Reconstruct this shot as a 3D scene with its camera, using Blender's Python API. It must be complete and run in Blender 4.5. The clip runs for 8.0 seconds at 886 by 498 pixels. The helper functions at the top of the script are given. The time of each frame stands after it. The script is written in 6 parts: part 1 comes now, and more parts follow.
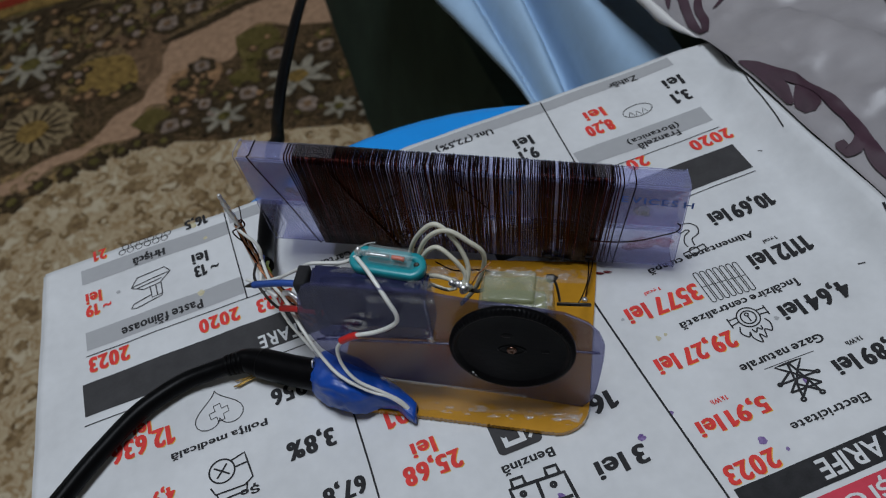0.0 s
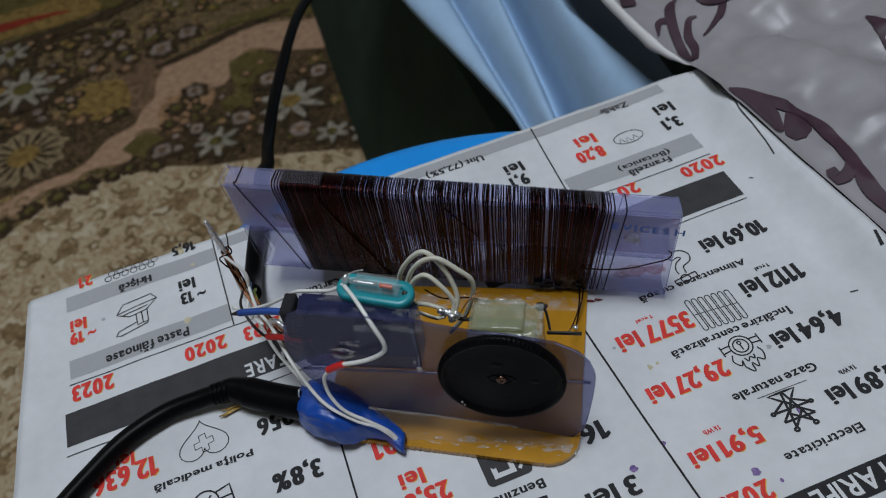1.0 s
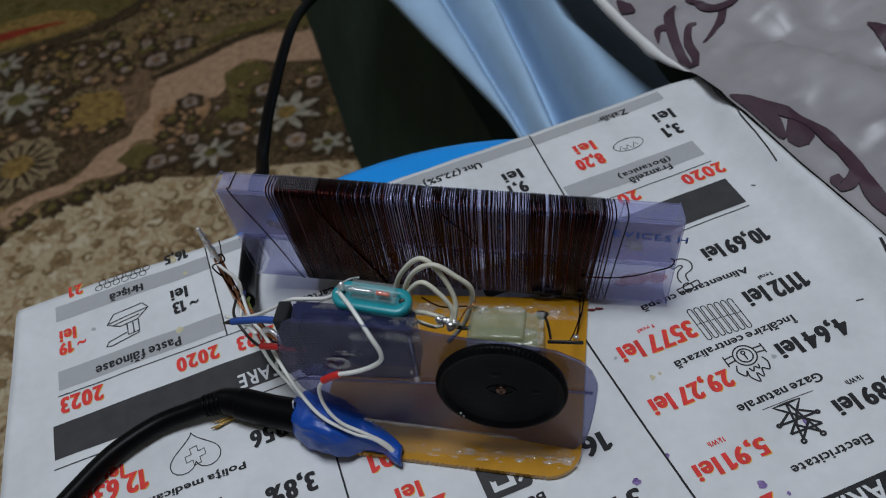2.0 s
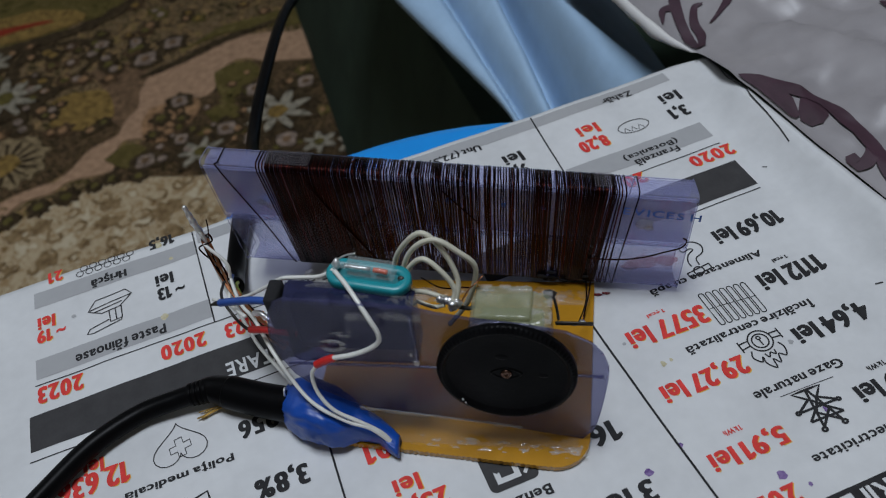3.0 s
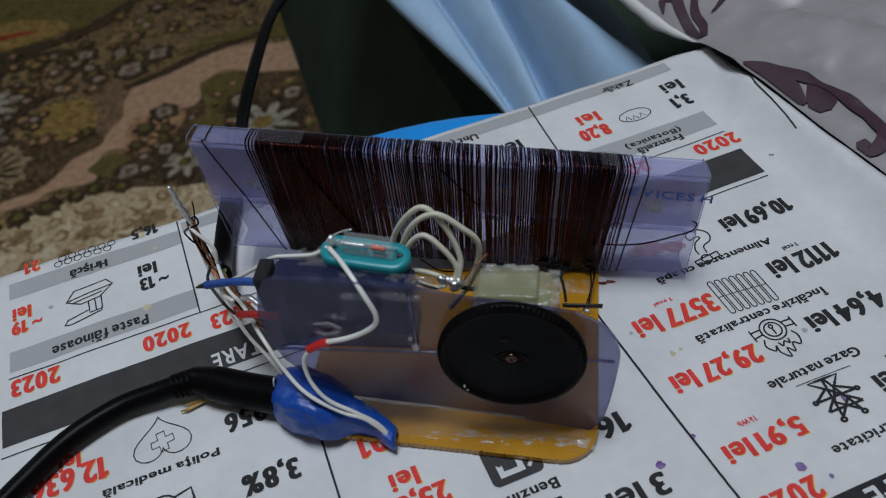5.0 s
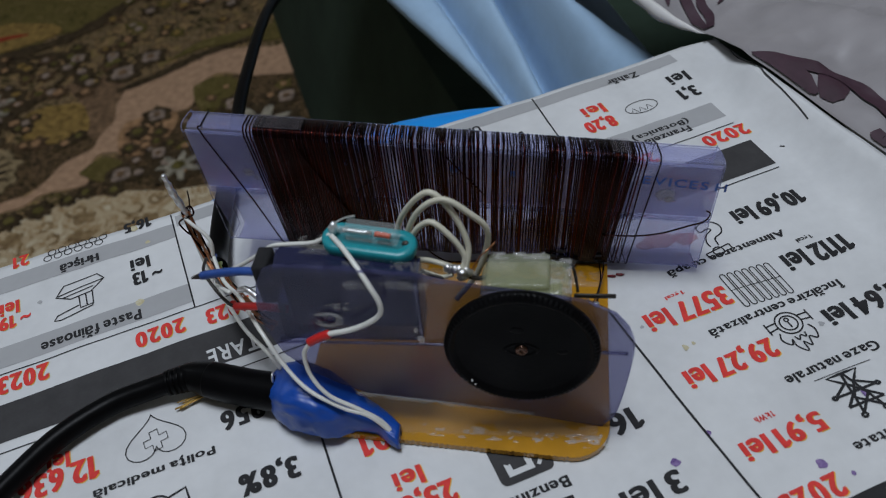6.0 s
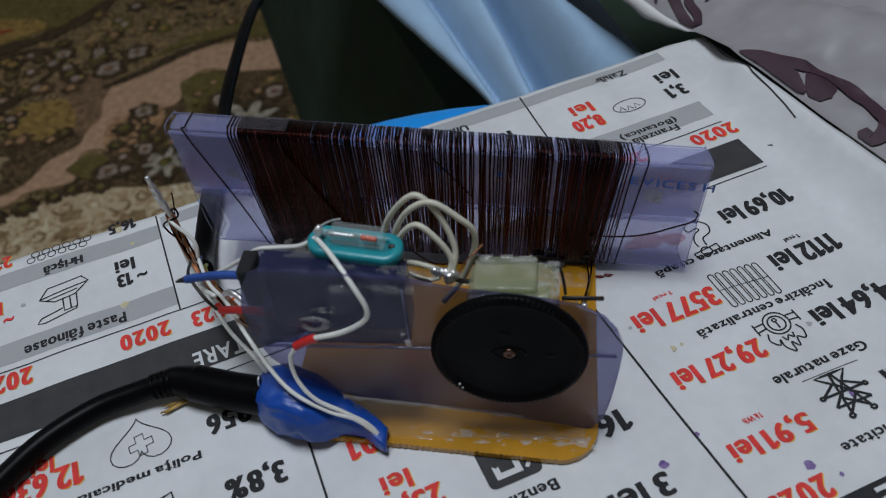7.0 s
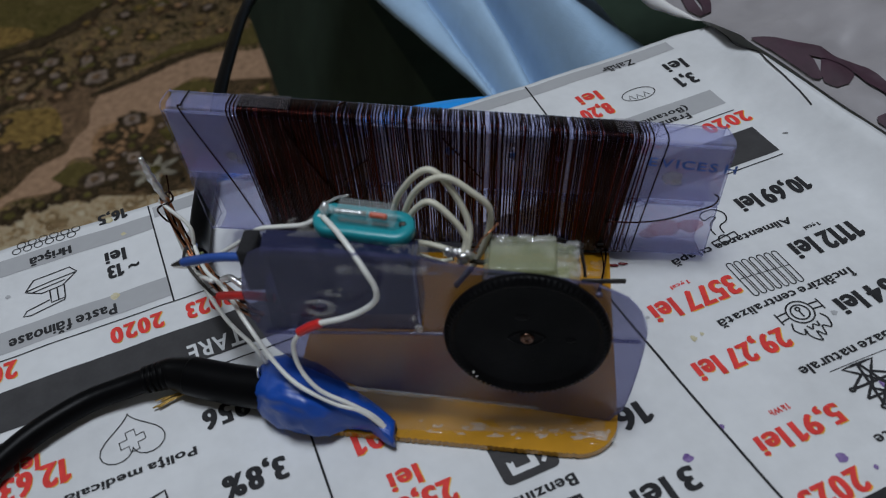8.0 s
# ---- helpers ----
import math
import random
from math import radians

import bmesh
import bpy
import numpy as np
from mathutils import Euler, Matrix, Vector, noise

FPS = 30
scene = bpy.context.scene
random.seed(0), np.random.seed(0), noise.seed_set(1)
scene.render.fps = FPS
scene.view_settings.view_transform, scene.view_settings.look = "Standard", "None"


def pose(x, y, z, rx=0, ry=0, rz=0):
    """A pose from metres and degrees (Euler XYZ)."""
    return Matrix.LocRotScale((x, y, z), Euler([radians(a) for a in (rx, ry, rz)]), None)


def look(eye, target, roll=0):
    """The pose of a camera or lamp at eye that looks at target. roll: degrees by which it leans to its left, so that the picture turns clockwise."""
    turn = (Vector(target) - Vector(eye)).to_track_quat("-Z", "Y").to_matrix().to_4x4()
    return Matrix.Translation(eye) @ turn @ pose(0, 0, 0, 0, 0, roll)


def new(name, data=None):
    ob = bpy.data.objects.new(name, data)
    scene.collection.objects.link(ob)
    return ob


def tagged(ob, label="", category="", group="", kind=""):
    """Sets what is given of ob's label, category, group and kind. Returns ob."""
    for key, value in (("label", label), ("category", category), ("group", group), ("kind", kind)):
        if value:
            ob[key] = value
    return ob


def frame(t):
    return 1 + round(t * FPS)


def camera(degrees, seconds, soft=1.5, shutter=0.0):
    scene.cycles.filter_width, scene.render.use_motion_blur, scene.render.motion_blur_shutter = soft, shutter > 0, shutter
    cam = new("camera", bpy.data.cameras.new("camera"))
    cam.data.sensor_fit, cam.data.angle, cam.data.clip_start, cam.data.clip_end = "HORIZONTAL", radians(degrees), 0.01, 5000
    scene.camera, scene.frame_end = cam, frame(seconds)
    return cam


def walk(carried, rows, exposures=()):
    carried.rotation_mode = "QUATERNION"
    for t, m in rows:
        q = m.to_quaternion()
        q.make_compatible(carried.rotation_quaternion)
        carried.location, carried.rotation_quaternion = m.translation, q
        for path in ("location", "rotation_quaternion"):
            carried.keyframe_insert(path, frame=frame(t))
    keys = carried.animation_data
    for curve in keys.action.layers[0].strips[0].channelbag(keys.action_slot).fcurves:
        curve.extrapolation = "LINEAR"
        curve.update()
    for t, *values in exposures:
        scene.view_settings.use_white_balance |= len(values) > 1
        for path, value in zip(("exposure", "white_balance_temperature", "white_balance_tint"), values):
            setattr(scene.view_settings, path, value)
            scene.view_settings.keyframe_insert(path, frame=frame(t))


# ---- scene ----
import itertools

cam = camera(54.5, 8.0, soft=1.1)
PATH = [
    (0, (0.01959, 0.02342, 0.66018), (-0.0226, 1.3423, -0.8427), -12.20),
    (0.5, (0.02099, 0.02522, 0.66017), (-0.0085, 1.3646, -0.8248), -11.74),
    (1, (0.02082, 0.02558, 0.65862), (0.0047, 1.3841, -0.8091), -11.28),
    (1.5, (0.02060, 0.02621, 0.65757), (0.0121, 1.3970, -0.7987), -11.04),
    (3, (0.01613, 0.03185, 0.64039), (0.0400, 1.4188, -0.8004), -9.99),
    (3.5, (0.01336, 0.03204, 0.63352), (0.0526, 1.4243, -0.8018), -9.53),
    (4, (0.01220, 0.03261, 0.62996), (0.0631, 1.4359, -0.7942), -9.13),
    (4.5, (0.01223, 0.03275, 0.62953), (0.0716, 1.4406, -0.7897), -8.85),
    (6, (0.00774, 0.03638, 0.61874), (0.0948, 1.4601, -0.7832), -8.06),
    (6.5, (0.00817, 0.03798, 0.61807), (0.1069, 1.4553, -0.7895), -7.82),
    (7, (0.00867, 0.03838, 0.61891), (0.1172, 1.4497, -0.7940), -7.65),
    (7.5, (0.00738, 0.03791, 0.61644), (0.1241, 1.4443, -0.8008), -7.39),
    (8, (0.00309, 0.04143, 0.60748), (0.1461, 1.4722, -0.7826), -6.73),
]
walk(cam, [(t, look(eye, target, roll)) for t, eye, target, roll in PATH])
cam.data.dof.use_dof = True
cam.data.dof.focus_distance = 0.235
cam.data.dof.aperture_fstop = 24.0

# ---- light ----
scene.view_settings.exposure = 0.0
world = bpy.data.worlds.new("world")
scene.world = world
world.use_nodes = True
world.node_tree.nodes["Background"].inputs["Color"].default_value = (0.6, 0.7, 0.9, 1)
world.node_tree.nodes["Background"].inputs["Strength"].default_value = 0.1


def area_lamp(name, eye, target, size, watts, colour):
    data = bpy.data.lights.new(name, "AREA")
    data.shape, data.size, data.energy, data.color = "DISK", size, watts, colour
    ob = new(name, data)
    ob.matrix_world = look(eye, target)
    return ob


area_lamp("ceiling_lamp", (-0.1, 0.12, 2.5), (0.03, 0.3, 0.45), 0.7, 28.5, (0.828, 0.899, 1.0))
# faint fill lamp added at the left; no window stands there
area_lamp("fill_light", (-1.9, 1.6, 1.6), (0.0, 0.3, 0.45), 1.0, 3, (0.80, 0.91, 1.0))


# ---- materials ----
def node_material(name):
    m = bpy.data.materials.new(name)
    m.use_nodes = True
    nt = m.node_tree
    return m, nt, nt.nodes["Principled BSDF"]


def surface(name, colour, rough=0.5, metal=0.0, vary=0.15, scale=80.0, bump=0.0, bump_scale=600.0, second=None, spec=0.5, coat=0.0):
    """Principled surface with colour variation at two scales and a fine bump."""
    m, nt, p = node_material(name)
    co = nt.nodes.new("ShaderNodeTexCoord")
    n1 = nt.nodes.new("ShaderNodeTexNoise")
    n1.inputs["Scale"].default_value, n1.inputs["Detail"].default_value = scale, 3
    n2 = nt.nodes.new("ShaderNodeTexNoise")
    n2.inputs["Scale"].default_value, n2.inputs["Detail"].default_value = scale * 7, 4
    add = nt.nodes.new("ShaderNodeMath")
    add.operation = "MULTIPLY_ADD"
    add.inputs[1].default_value = 0.4
    ramp = nt.nodes.new("ShaderNodeMix")
    ramp.data_type = "RGBA"
    dark = [c * (1 - vary) for c in colour]
    lite = [min(1, c * (1 + vary)) for c in colour] if second is None else second
    ramp.inputs["A"].default_value = (*dark, 1)
    ramp.inputs["B"].default_value = (*lite, 1)
    span = nt.nodes.new("ShaderNodeMapRange")
    span.inputs["From Min"].default_value, span.inputs["From Max"].default_value = 0.45, 0.95
    for n in (n1, n2):
        nt.links.new(co.outputs["Object"], n.inputs["Vector"])
    nt.links.new(n2.outputs["Fac"], add.inputs[0])
    nt.links.new(n1.outputs["Fac"], add.inputs[2])
    nt.links.new(add.outputs[0], span.inputs["Value"])
    nt.links.new(span.outputs["Result"], ramp.inputs["Factor"])
    nt.links.new(ramp.outputs["Result"], p.inputs["Base Color"])
    p.inputs["Roughness"].default_value, p.inputs["Metallic"].default_value = rough, metal
    p.inputs["Specular IOR Level"].default_value = spec
    p.inputs["Coat Weight"].default_value = coat
    if bump:
        n3 = nt.nodes.new("ShaderNodeTexNoise")
        n3.inputs["Scale"].default_value, n3.inputs["Detail"].default_value = bump_scale, 3
        b = nt.nodes.new("ShaderNodeBump")
        b.inputs["Strength"].default_value, b.inputs["Distance"].default_value = bump, 0.0005
        nt.links.new(co.outputs["Object"], n3.inputs["Vector"])
        nt.links.new(n3.outputs["Fac"], b.inputs["Height"])
        nt.links.new(b.outputs["Normal"], p.inputs["Normal"])
    return m


def clear_plastic(name, tint, body, opacity, rough=0.12, bump=0.05, haze=None, spec=0.5):
    """Thin see-through plastic: part of the light goes straight on, tinted, the rest meets a glossy body."""
    m, nt, p = node_material(name)
    out = nt.nodes["Material Output"]
    p.inputs["Base Color"].default_value = (*body, 1)
    p.inputs["Roughness"].default_value = rough
    t = nt.nodes.new("ShaderNodeBsdfTransparent")
    t.inputs["Color"].default_value = (*tint, 1)
    mix = nt.nodes.new("ShaderNodeMixShader")
    n = nt.nodes.new("ShaderNodeTexNoise")
    n.inputs["Scale"].default_value, n.inputs["Detail"].default_value = 70, 4
    co = nt.nodes.new("ShaderNodeTexCoord")
    r = nt.nodes.new("ShaderNodeMapRange")
    r.inputs["To Min"].default_value, r.inputs["To Max"].default_value = opacity * 0.75, opacity * 1.3
    b = nt.nodes.new("ShaderNodeBump")
    b.inputs["Strength"].default_value, b.inputs["Distance"].default_value = bump, 0.002
    nt.links.new(co.outputs["Object"], n.inputs["Vector"])
    nt.links.new(n.outputs["Fac"], r.inputs["Value"])
    nt.links.new(n.outputs["Fac"], b.inputs["Height"])
    nt.links.new(b.outputs["Normal"], p.inputs["Normal"])
    nt.links.new(r.outputs["Result"], mix.inputs["Fac"])
    p.inputs["Specular IOR Level"].default_value = spec
    if haze:
        h = nt.nodes.new("ShaderNodeTexNoise")
        h.inputs["Scale"].default_value, h.inputs["Detail"].default_value, h.inputs["Distortion"].default_value = 95, 5, 1.2
        hr = nt.nodes.new("ShaderNodeMapRange")
        hr.inputs["From Min"].default_value, hr.inputs["From Max"].default_value = 0.54, 0.78
        hm = nt.nodes.new("ShaderNodeMix")
        hm.data_type = "RGBA"
        hm.inputs["A"].default_value, hm.inputs["B"].default_value = (*body, 1), (*haze, 1)
        nt.links.new(co.outputs["Object"], h.inputs["Vector"])
        nt.links.new(h.outputs["Fac"], hr.inputs["Value"])
        nt.links.new(hr.outputs["Result"], hm.inputs["Factor"])
        nt.links.new(hm.outputs["Result"], p.inputs["Base Color"])
    nt.links.new(t.outputs[0], mix.inputs[1])
    nt.links.new(p.outputs[0], mix.inputs[2])
    nt.links.new(mix.outputs[0], out.inputs["Surface"])
    return m


paper_white = surface("newsprint", (0.60, 0.61, 0.62), 0.75, vary=0.09, scale=38, bump=0.55, bump_scale=120, spec=0.25)
red_ink = surface("red_ink", (0.64, 0.048, 0.042), 0.7, vary=0.18, scale=300, spec=0.2)
yellow_ink = surface("yellow_ink", (0.72, 0.40, 0.05), 0.7, vary=0.15, scale=300, spec=0.2)
black_ink = surface("black_ink", (0.022, 0.022, 0.024), 0.7, vary=0.3, scale=300, spec=0.2)
bar_ink = surface("dark_grey_ink", (0.045, 0.044, 0.046), 0.7, vary=0.15, scale=200, spec=0.2)
band_ink = surface("light_grey_ink", (0.36, 0.365, 0.375), 0.75, vary=0.05, scale=60, spec=0.2)
paper_ink = surface("unprinted_letters", (0.60, 0.61, 0.62), 0.75, vary=0.05, scale=60, spec=0.2)
rose_ink = surface("rose_red_ink", (0.55, 0.05, 0.08), 0.7, vary=0.08, scale=100, spec=0.2)
violet_ink = surface("violet_ink_stain", (0.10, 0.03, 0.24), 0.8, vary=0.3, scale=900, second=(0.30, 0.22, 0.42))
yellow_stain = surface("yellow_stain", (0.50, 0.42, 0.20), 0.8, vary=0.2, scale=500, second=(0.58, 0.55, 0.42))

tube_plastic = clear_plastic("lavender_tube_plastic", (0.92, 0.925, 0.99), (0.46, 0.48, 0.80), 0.19, 0.06, 0.10, (0.60, 0.61, 0.80), 0.8)
panel_plastic = clear_plastic("violet_panel_plastic", (0.66, 0.66, 0.82), (0.060, 0.062, 0.140), 0.33, 0.22, 0.4, (0.20, 0.20, 0.33), 1.0)
box_plastic = clear_plastic("violet_box_plastic", (0.28, 0.30, 0.54), (0.026, 0.030, 0.080), 0.62, 0.18, 0.5, (0.15, 0.16, 0.27), 1.0)
glue = clear_plastic("clear_glue", (0.97, 0.965, 0.94), (0.62, 0.62, 0.58), 0.12, 0.05, 1.0, (0.8, 0.8, 0.78), 0.9)
# paler plastic for strips that imitate light caught along edges
rim_plastic = clear_plastic("lavender_rim", (0.88, 0.89, 0.98), (0.40, 0.42, 0.66), 0.30, 0.08, 0.1, (0.75, 0.76, 0.90), 0.8)
# white body stands in for the glints on clear glue
white_glint_glue = clear_plastic("glue_with_white_glints", (0.96, 0.95, 0.93), (0.66, 0.66, 0.66), 0.26, 0.08, 1.0, (0.80, 0.80, 0.78), 1.0)
# stronger white, for the reflection streak at the panel's foot and the board's crusts
glint_crust_glue = clear_plastic("glue_crust_and_glints", (0.95, 0.94, 0.90), (0.72, 0.71, 0.68), 0.28, 0.07, 1.0, (0.85, 0.85, 0.82), 1.0)
sticky_tape = clear_plastic("clear_tape", (0.94, 0.93, 0.94), (0.44, 0.42, 0.46), 0.05, 0.05, 1.0, None, 1.0)
glue_film = clear_plastic("clear_glue_film", (0.97, 0.96, 0.94), (0.72, 0.71, 0.68), 0.10, 0.06, 1.0, (0.85, 0.85, 0.82), 1.0)
glass = clear_plastic("glass", (0.97, 0.98, 0.98), (0.70, 0.76, 0.76), 0.16, 0.03, 0.3, None, 0.9)
capacitor_plastic = clear_plastic("pale_green_plastic", (0.86, 0.86, 0.70), (0.40, 0.43, 0.31), 0.36, 0.18, 1.0, (0.66, 0.67, 0.58), 0.8)
tube_haze = clear_plastic("milky_lavender_plastic", (0.93, 0.93, 0.98), (0.62, 0.63, 0.84), 0.42, 0.15, 0.3, (0.62, 0.63, 0.90), 0.8)
board_mat = surface("amber_board", (0.42, 0.20, 0.010), 0.30, vary=0.15, scale=60, bump=0.25, bump_scale=220, coat=0.25)


def coil_enamel():
    """Dark lacquered copper that differs a little from turn to turn."""
    m, nt, p = node_material("enamelled_copper")
    geo = nt.nodes.new("ShaderNodeNewGeometry")
    tone = nt.nodes.new("ShaderNodeValToRGB")
    tone.color_ramp.elements[0].color = (0.007, 0.0021, 0.0018, 1)
    tone.color_ramp.elements[1].color = (0.080, 0.0120, 0.0075, 1)
    tone.color_ramp.elements.new(0.72).color = (0.022, 0.0044, 0.0033, 1)
    nt.links.new(geo.outputs["Random Per Island"], tone.inputs["Fac"])
    nt.links.new(tone.outputs["Color"], p.inputs["Base Color"])
    p.inputs["Roughness"].default_value, p.inputs["Metallic"].default_value = 0.26, 0.92
    return m


enamel = coil_enamel()
bare_copper = surface("copper_strand", (0.36, 0.15, 0.07), 0.35, metal=0.9, vary=0.3, scale=300)
solder_mat = surface("solder", (0.95, 0.95, 0.96), 0.42, metal=1.0, vary=0.25, scale=500, bump=0.4, bump_scale=900)
wheel_mat = surface("black_wheel_plastic", (0.0035, 0.0035, 0.004), 0.30, vary=0.5, scale=150, bump=0.10, bump_scale=700, spec=0.05)
dark_metal = surface("dark_metal", (0.05, 0.045, 0.04), 0.5, metal=0.6, vary=0.3, scale=300)
brass = surface("brass", (0.13, 0.075, 0.055), 0.25, metal=1.0, vary=0.3, scale=600)
rubber = surface("black_rubber", (0.0022, 0.0022, 0.0026), 0.36, vary=0.25, scale=120, bump=0.08, bump_scale=500, spec=0.07)
foam_mat = surface("black_foam", (0.008, 0.008, 0.010), 0.9, vary=0.3, scale=400, bump=0.4, bump_scale=1200)
blue_tape = surface("blue_tape", (0.005, 0.060, 0.34), 0.36, vary=0.15, scale=70, bump=0.15, bump_scale=110)
blue_sleeve = surface("blue_sleeve", (0.02, 0.07, 0.30), 0.45, vary=0.15, scale=200)
red_sleeve = surface("red_sleeve", (0.55, 0.02, 0.018), 0.42, vary=0.15, scale=200)
white_wire = surface("white_wire", (0.72, 0.72, 0.68), 0.32, vary=0.12, scale=120)
cream_wire = surface("cream_wire", (0.60, 0.58, 0.47), 0.4, vary=0.12, scale=120)
teal_mat = surface("teal_plastic", (0.01, 0.25, 0.29), 0.35, vary=0.12, scale=120, bump=0.05)
green_wire = surface("yellow_green_wire", (0.25, 0.32, 0.03), 0.45)
element_mat = surface("orange_element", (0.75, 0.10, 0.03), 0.4)
blue_letters = surface("blue_letters", (0.02, 0.10, 0.40), 0.5)
dark_red_mat = surface("dark_red_wax", (0.16, 0.012, 0.02), 0.4)

stool_blue = surface("sky_blue_plastic", (0.006, 0.28, 0.78), 0.42, vary=0.06, scale=20, bump=0.05)
cloth_blue = surface("light_blue_cloth", (0.33, 0.475, 0.64), 0.85, vary=0.08, scale=25, bump=0.5, bump_scale=1400, spec=0.2)
bed_green = surface("dark_green_cloth", (0.021, 0.035, 0.024), 0.9, vary=0.2, scale=25, bump=0.6, bump_scale=900, spec=0.15)
# the lighter second grey stands in for sheen patches on the crumpled satin
sheet_mat = surface("grey_satin_sheet", (0.215, 0.204, 0.216), 0.40, vary=0.10, scale=9, bump=0.06, bump_scale=1800, second=(0.36, 0.34, 0.35), spec=0.5)
sheet_print = surface("purple_print", (0.042, 0.016, 0.028), 0.6, vary=0.25, scale=120, bump=0.06, bump_scale=1800)
hem_mat = surface("white_hem", (0.66, 0.65, 0.64), 0.7, vary=0.06, scale=60)



def floral(name, tones, size, twist):
    """Woven pattern: winding patches of several yarns, with mottling inside each."""
    m, nt, p = node_material(name)
    co = nt.nodes.new("ShaderNodeTexCoord")
    n1 = nt.nodes.new("ShaderNodeTexNoise")
    n1.inputs["Scale"].default_value, n1.inputs["Detail"].default_value, n1.inputs["Distortion"].default_value = size, 1.5, twist
    n2 = nt.nodes.new("ShaderNodeTexNoise")
    n2.inputs["Scale"].default_value, n2.inputs["Detail"].default_value = size * 3.3, 2
    mixed = nt.nodes.new("ShaderNodeMath")
    mixed.operation = "MULTIPLY_ADD"
    mixed.inputs[1].default_value = 0.35
    ramp = nt.nodes.new("ShaderNodeValToRGB")
    ramp.color_ramp.interpolation = "EASE"
    steps = len(tones)
    for i, c in enumerate(tones):
        at = 0.46 + 0.42 * i / (steps - 1)
        e = ramp.color_ramp.elements[i] if i < 2 else ramp.color_ramp.elements.new(at)
        e.position, e.color = at, (*c, 1)
    for n in (n1, n2):
        nt.links.new(co.outputs["Object"], n.inputs["Vector"])
    nt.links.new(n2.outputs["Fac"], mixed.inputs[0])
    nt.links.new(n1.outputs["Fac"], mixed.inputs[2])
    nt.links.new(mixed.outputs[0], ramp.inputs["Fac"])
    nt.links.new(ramp.outputs["Color"], p.inputs["Base Color"])
    tuft = nt.nodes.new("ShaderNodeTexNoise")
    tuft.inputs["Scale"].default_value = 450
    b = nt.nodes.new("ShaderNodeBump")
    b.inputs["Strength"].default_value, b.inputs["Distance"].default_value = 0.8, 0.001
    nt.links.new(co.outputs["Object"], tuft.inputs["Vector"])
    nt.links.new(tuft.outputs["Fac"], b.inputs["Height"])
    nt.links.new(b.outputs["Normal"], p.inputs["Normal"])
    p.inputs["Roughness"].default_value, p.inputs["Specular IOR Level"].default_value = 0.95, 0.1
    return m


pile_dark = floral("brown_green_pile", [(0.026, 0.018, 0.010), (0.10, 0.075, 0.026), (0.24, 0.16, 0.088), (0.065, 0.046, 0.020), (0.32, 0.20, 0.095), (0.19, 0.14, 0.05)], 58, 1.0)
pile_peach = surface("peach_pile", (0.36, 0.225, 0.140), 0.95, vary=0.30, scale=110, bump=1.0, bump_scale=500, spec=0.1)
pile_field = floral("beige_pile", [(0.20, 0.125, 0.055), (0.40, 0.30, 0.18), (0.46, 0.37, 0.24), (0.30, 0.20, 0.10), (0.48, 0.40, 0.27), (0.52, 0.44, 0.31)], 34, 1.8)
pile_cream = surface("cream_pile", (0.235, 0.21, 0.16), 0.95, vary=0.6, scale=110, bump=1.0, bump_scale=500, spec=0.1)
pile_black = surface("dark_pile", (0.028, 0.019, 0.011), 0.95, vary=0.6, scale=110, bump=1.0, bump_scale=500, second=(0.085, 0.058, 0.03), spec=0.1)
pile_olive = surface("olive_pile", (0.095, 0.078, 0.024), 0.95, vary=0.6, scale=110, bump=1.0, bump_scale=500, spec=0.1)
pile_rose = surface("rose_brown_pile", (0.15, 0.092, 0.052), 0.95, vary=0.6, scale=110, bump=1.0, bump_scale=500, spec=0.1)
pile_red = surface("red_pile", (0.22, 0.03, 0.015), 0.95, vary=0.2, scale=60, bump=1.0, bump_scale=500, spec=0.1)
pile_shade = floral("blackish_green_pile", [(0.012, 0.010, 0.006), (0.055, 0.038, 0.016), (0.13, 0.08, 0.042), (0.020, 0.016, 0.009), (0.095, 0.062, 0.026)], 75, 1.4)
pile_moss = floral("moss_pile", [(0.060, 0.048, 0.014), (0.115, 0.090, 0.028), (0.085, 0.065, 0.020), (0.15, 0.115, 0.042)], 50, 0.8)
pile_gold = surface("ochre_pile", (0.205, 0.130, 0.040), 0.95, vary=0.6, scale=110, bump=1.0, bump_scale=500, spec=0.1)
pile_straw = surface("straw_pile", (0.21, 0.155, 0.085), 0.95, vary=0.6, scale=110, bump=1.0, bump_scale=500, spec=0.1)
pile_rust = surface("rust_pile", (0.27, 0.155, 0.080), 0.95, vary=0.6, scale=110, bump=1.0, bump_scale=500, spec=0.1)
pile_mauve = surface("mauve_grey_pile", (0.22, 0.165, 0.130), 0.95, vary=0.6, scale=110, bump=1.0, bump_scale=500, spec=0.1)
pile_umber = surface("umber_pile", (0.075, 0.046, 0.024), 0.95, vary=0.6, scale=110, bump=1.0, bump_scale=500, spec=0.1)
pile_tan = surface("tan_pile", (0.23, 0.135, 0.060), 0.95, vary=0.6, scale=110, bump=1.0, bump_scale=500, second=(0.33, 0.23, 0.12), spec=0.1)
wall_paint = surface("wall_paint", (0.55, 0.52, 0.46), 0.9, vary=0.04, scale=3, bump=0.2, bump_scale=200)
ceiling_paint = surface("ceiling_paint", (0.75, 0.75, 0.74), 0.9, vary=0.03, scale=3)
floor_mat = surface("brown_floor", (0.16, 0.09, 0.045), 0.5, vary=0.2, scale=8)


# ---- building helpers ----
def finish(ob, smooth=True):
    if smooth:
        for f in ob.data.polygons:
            f.use_smooth = True
    return ob


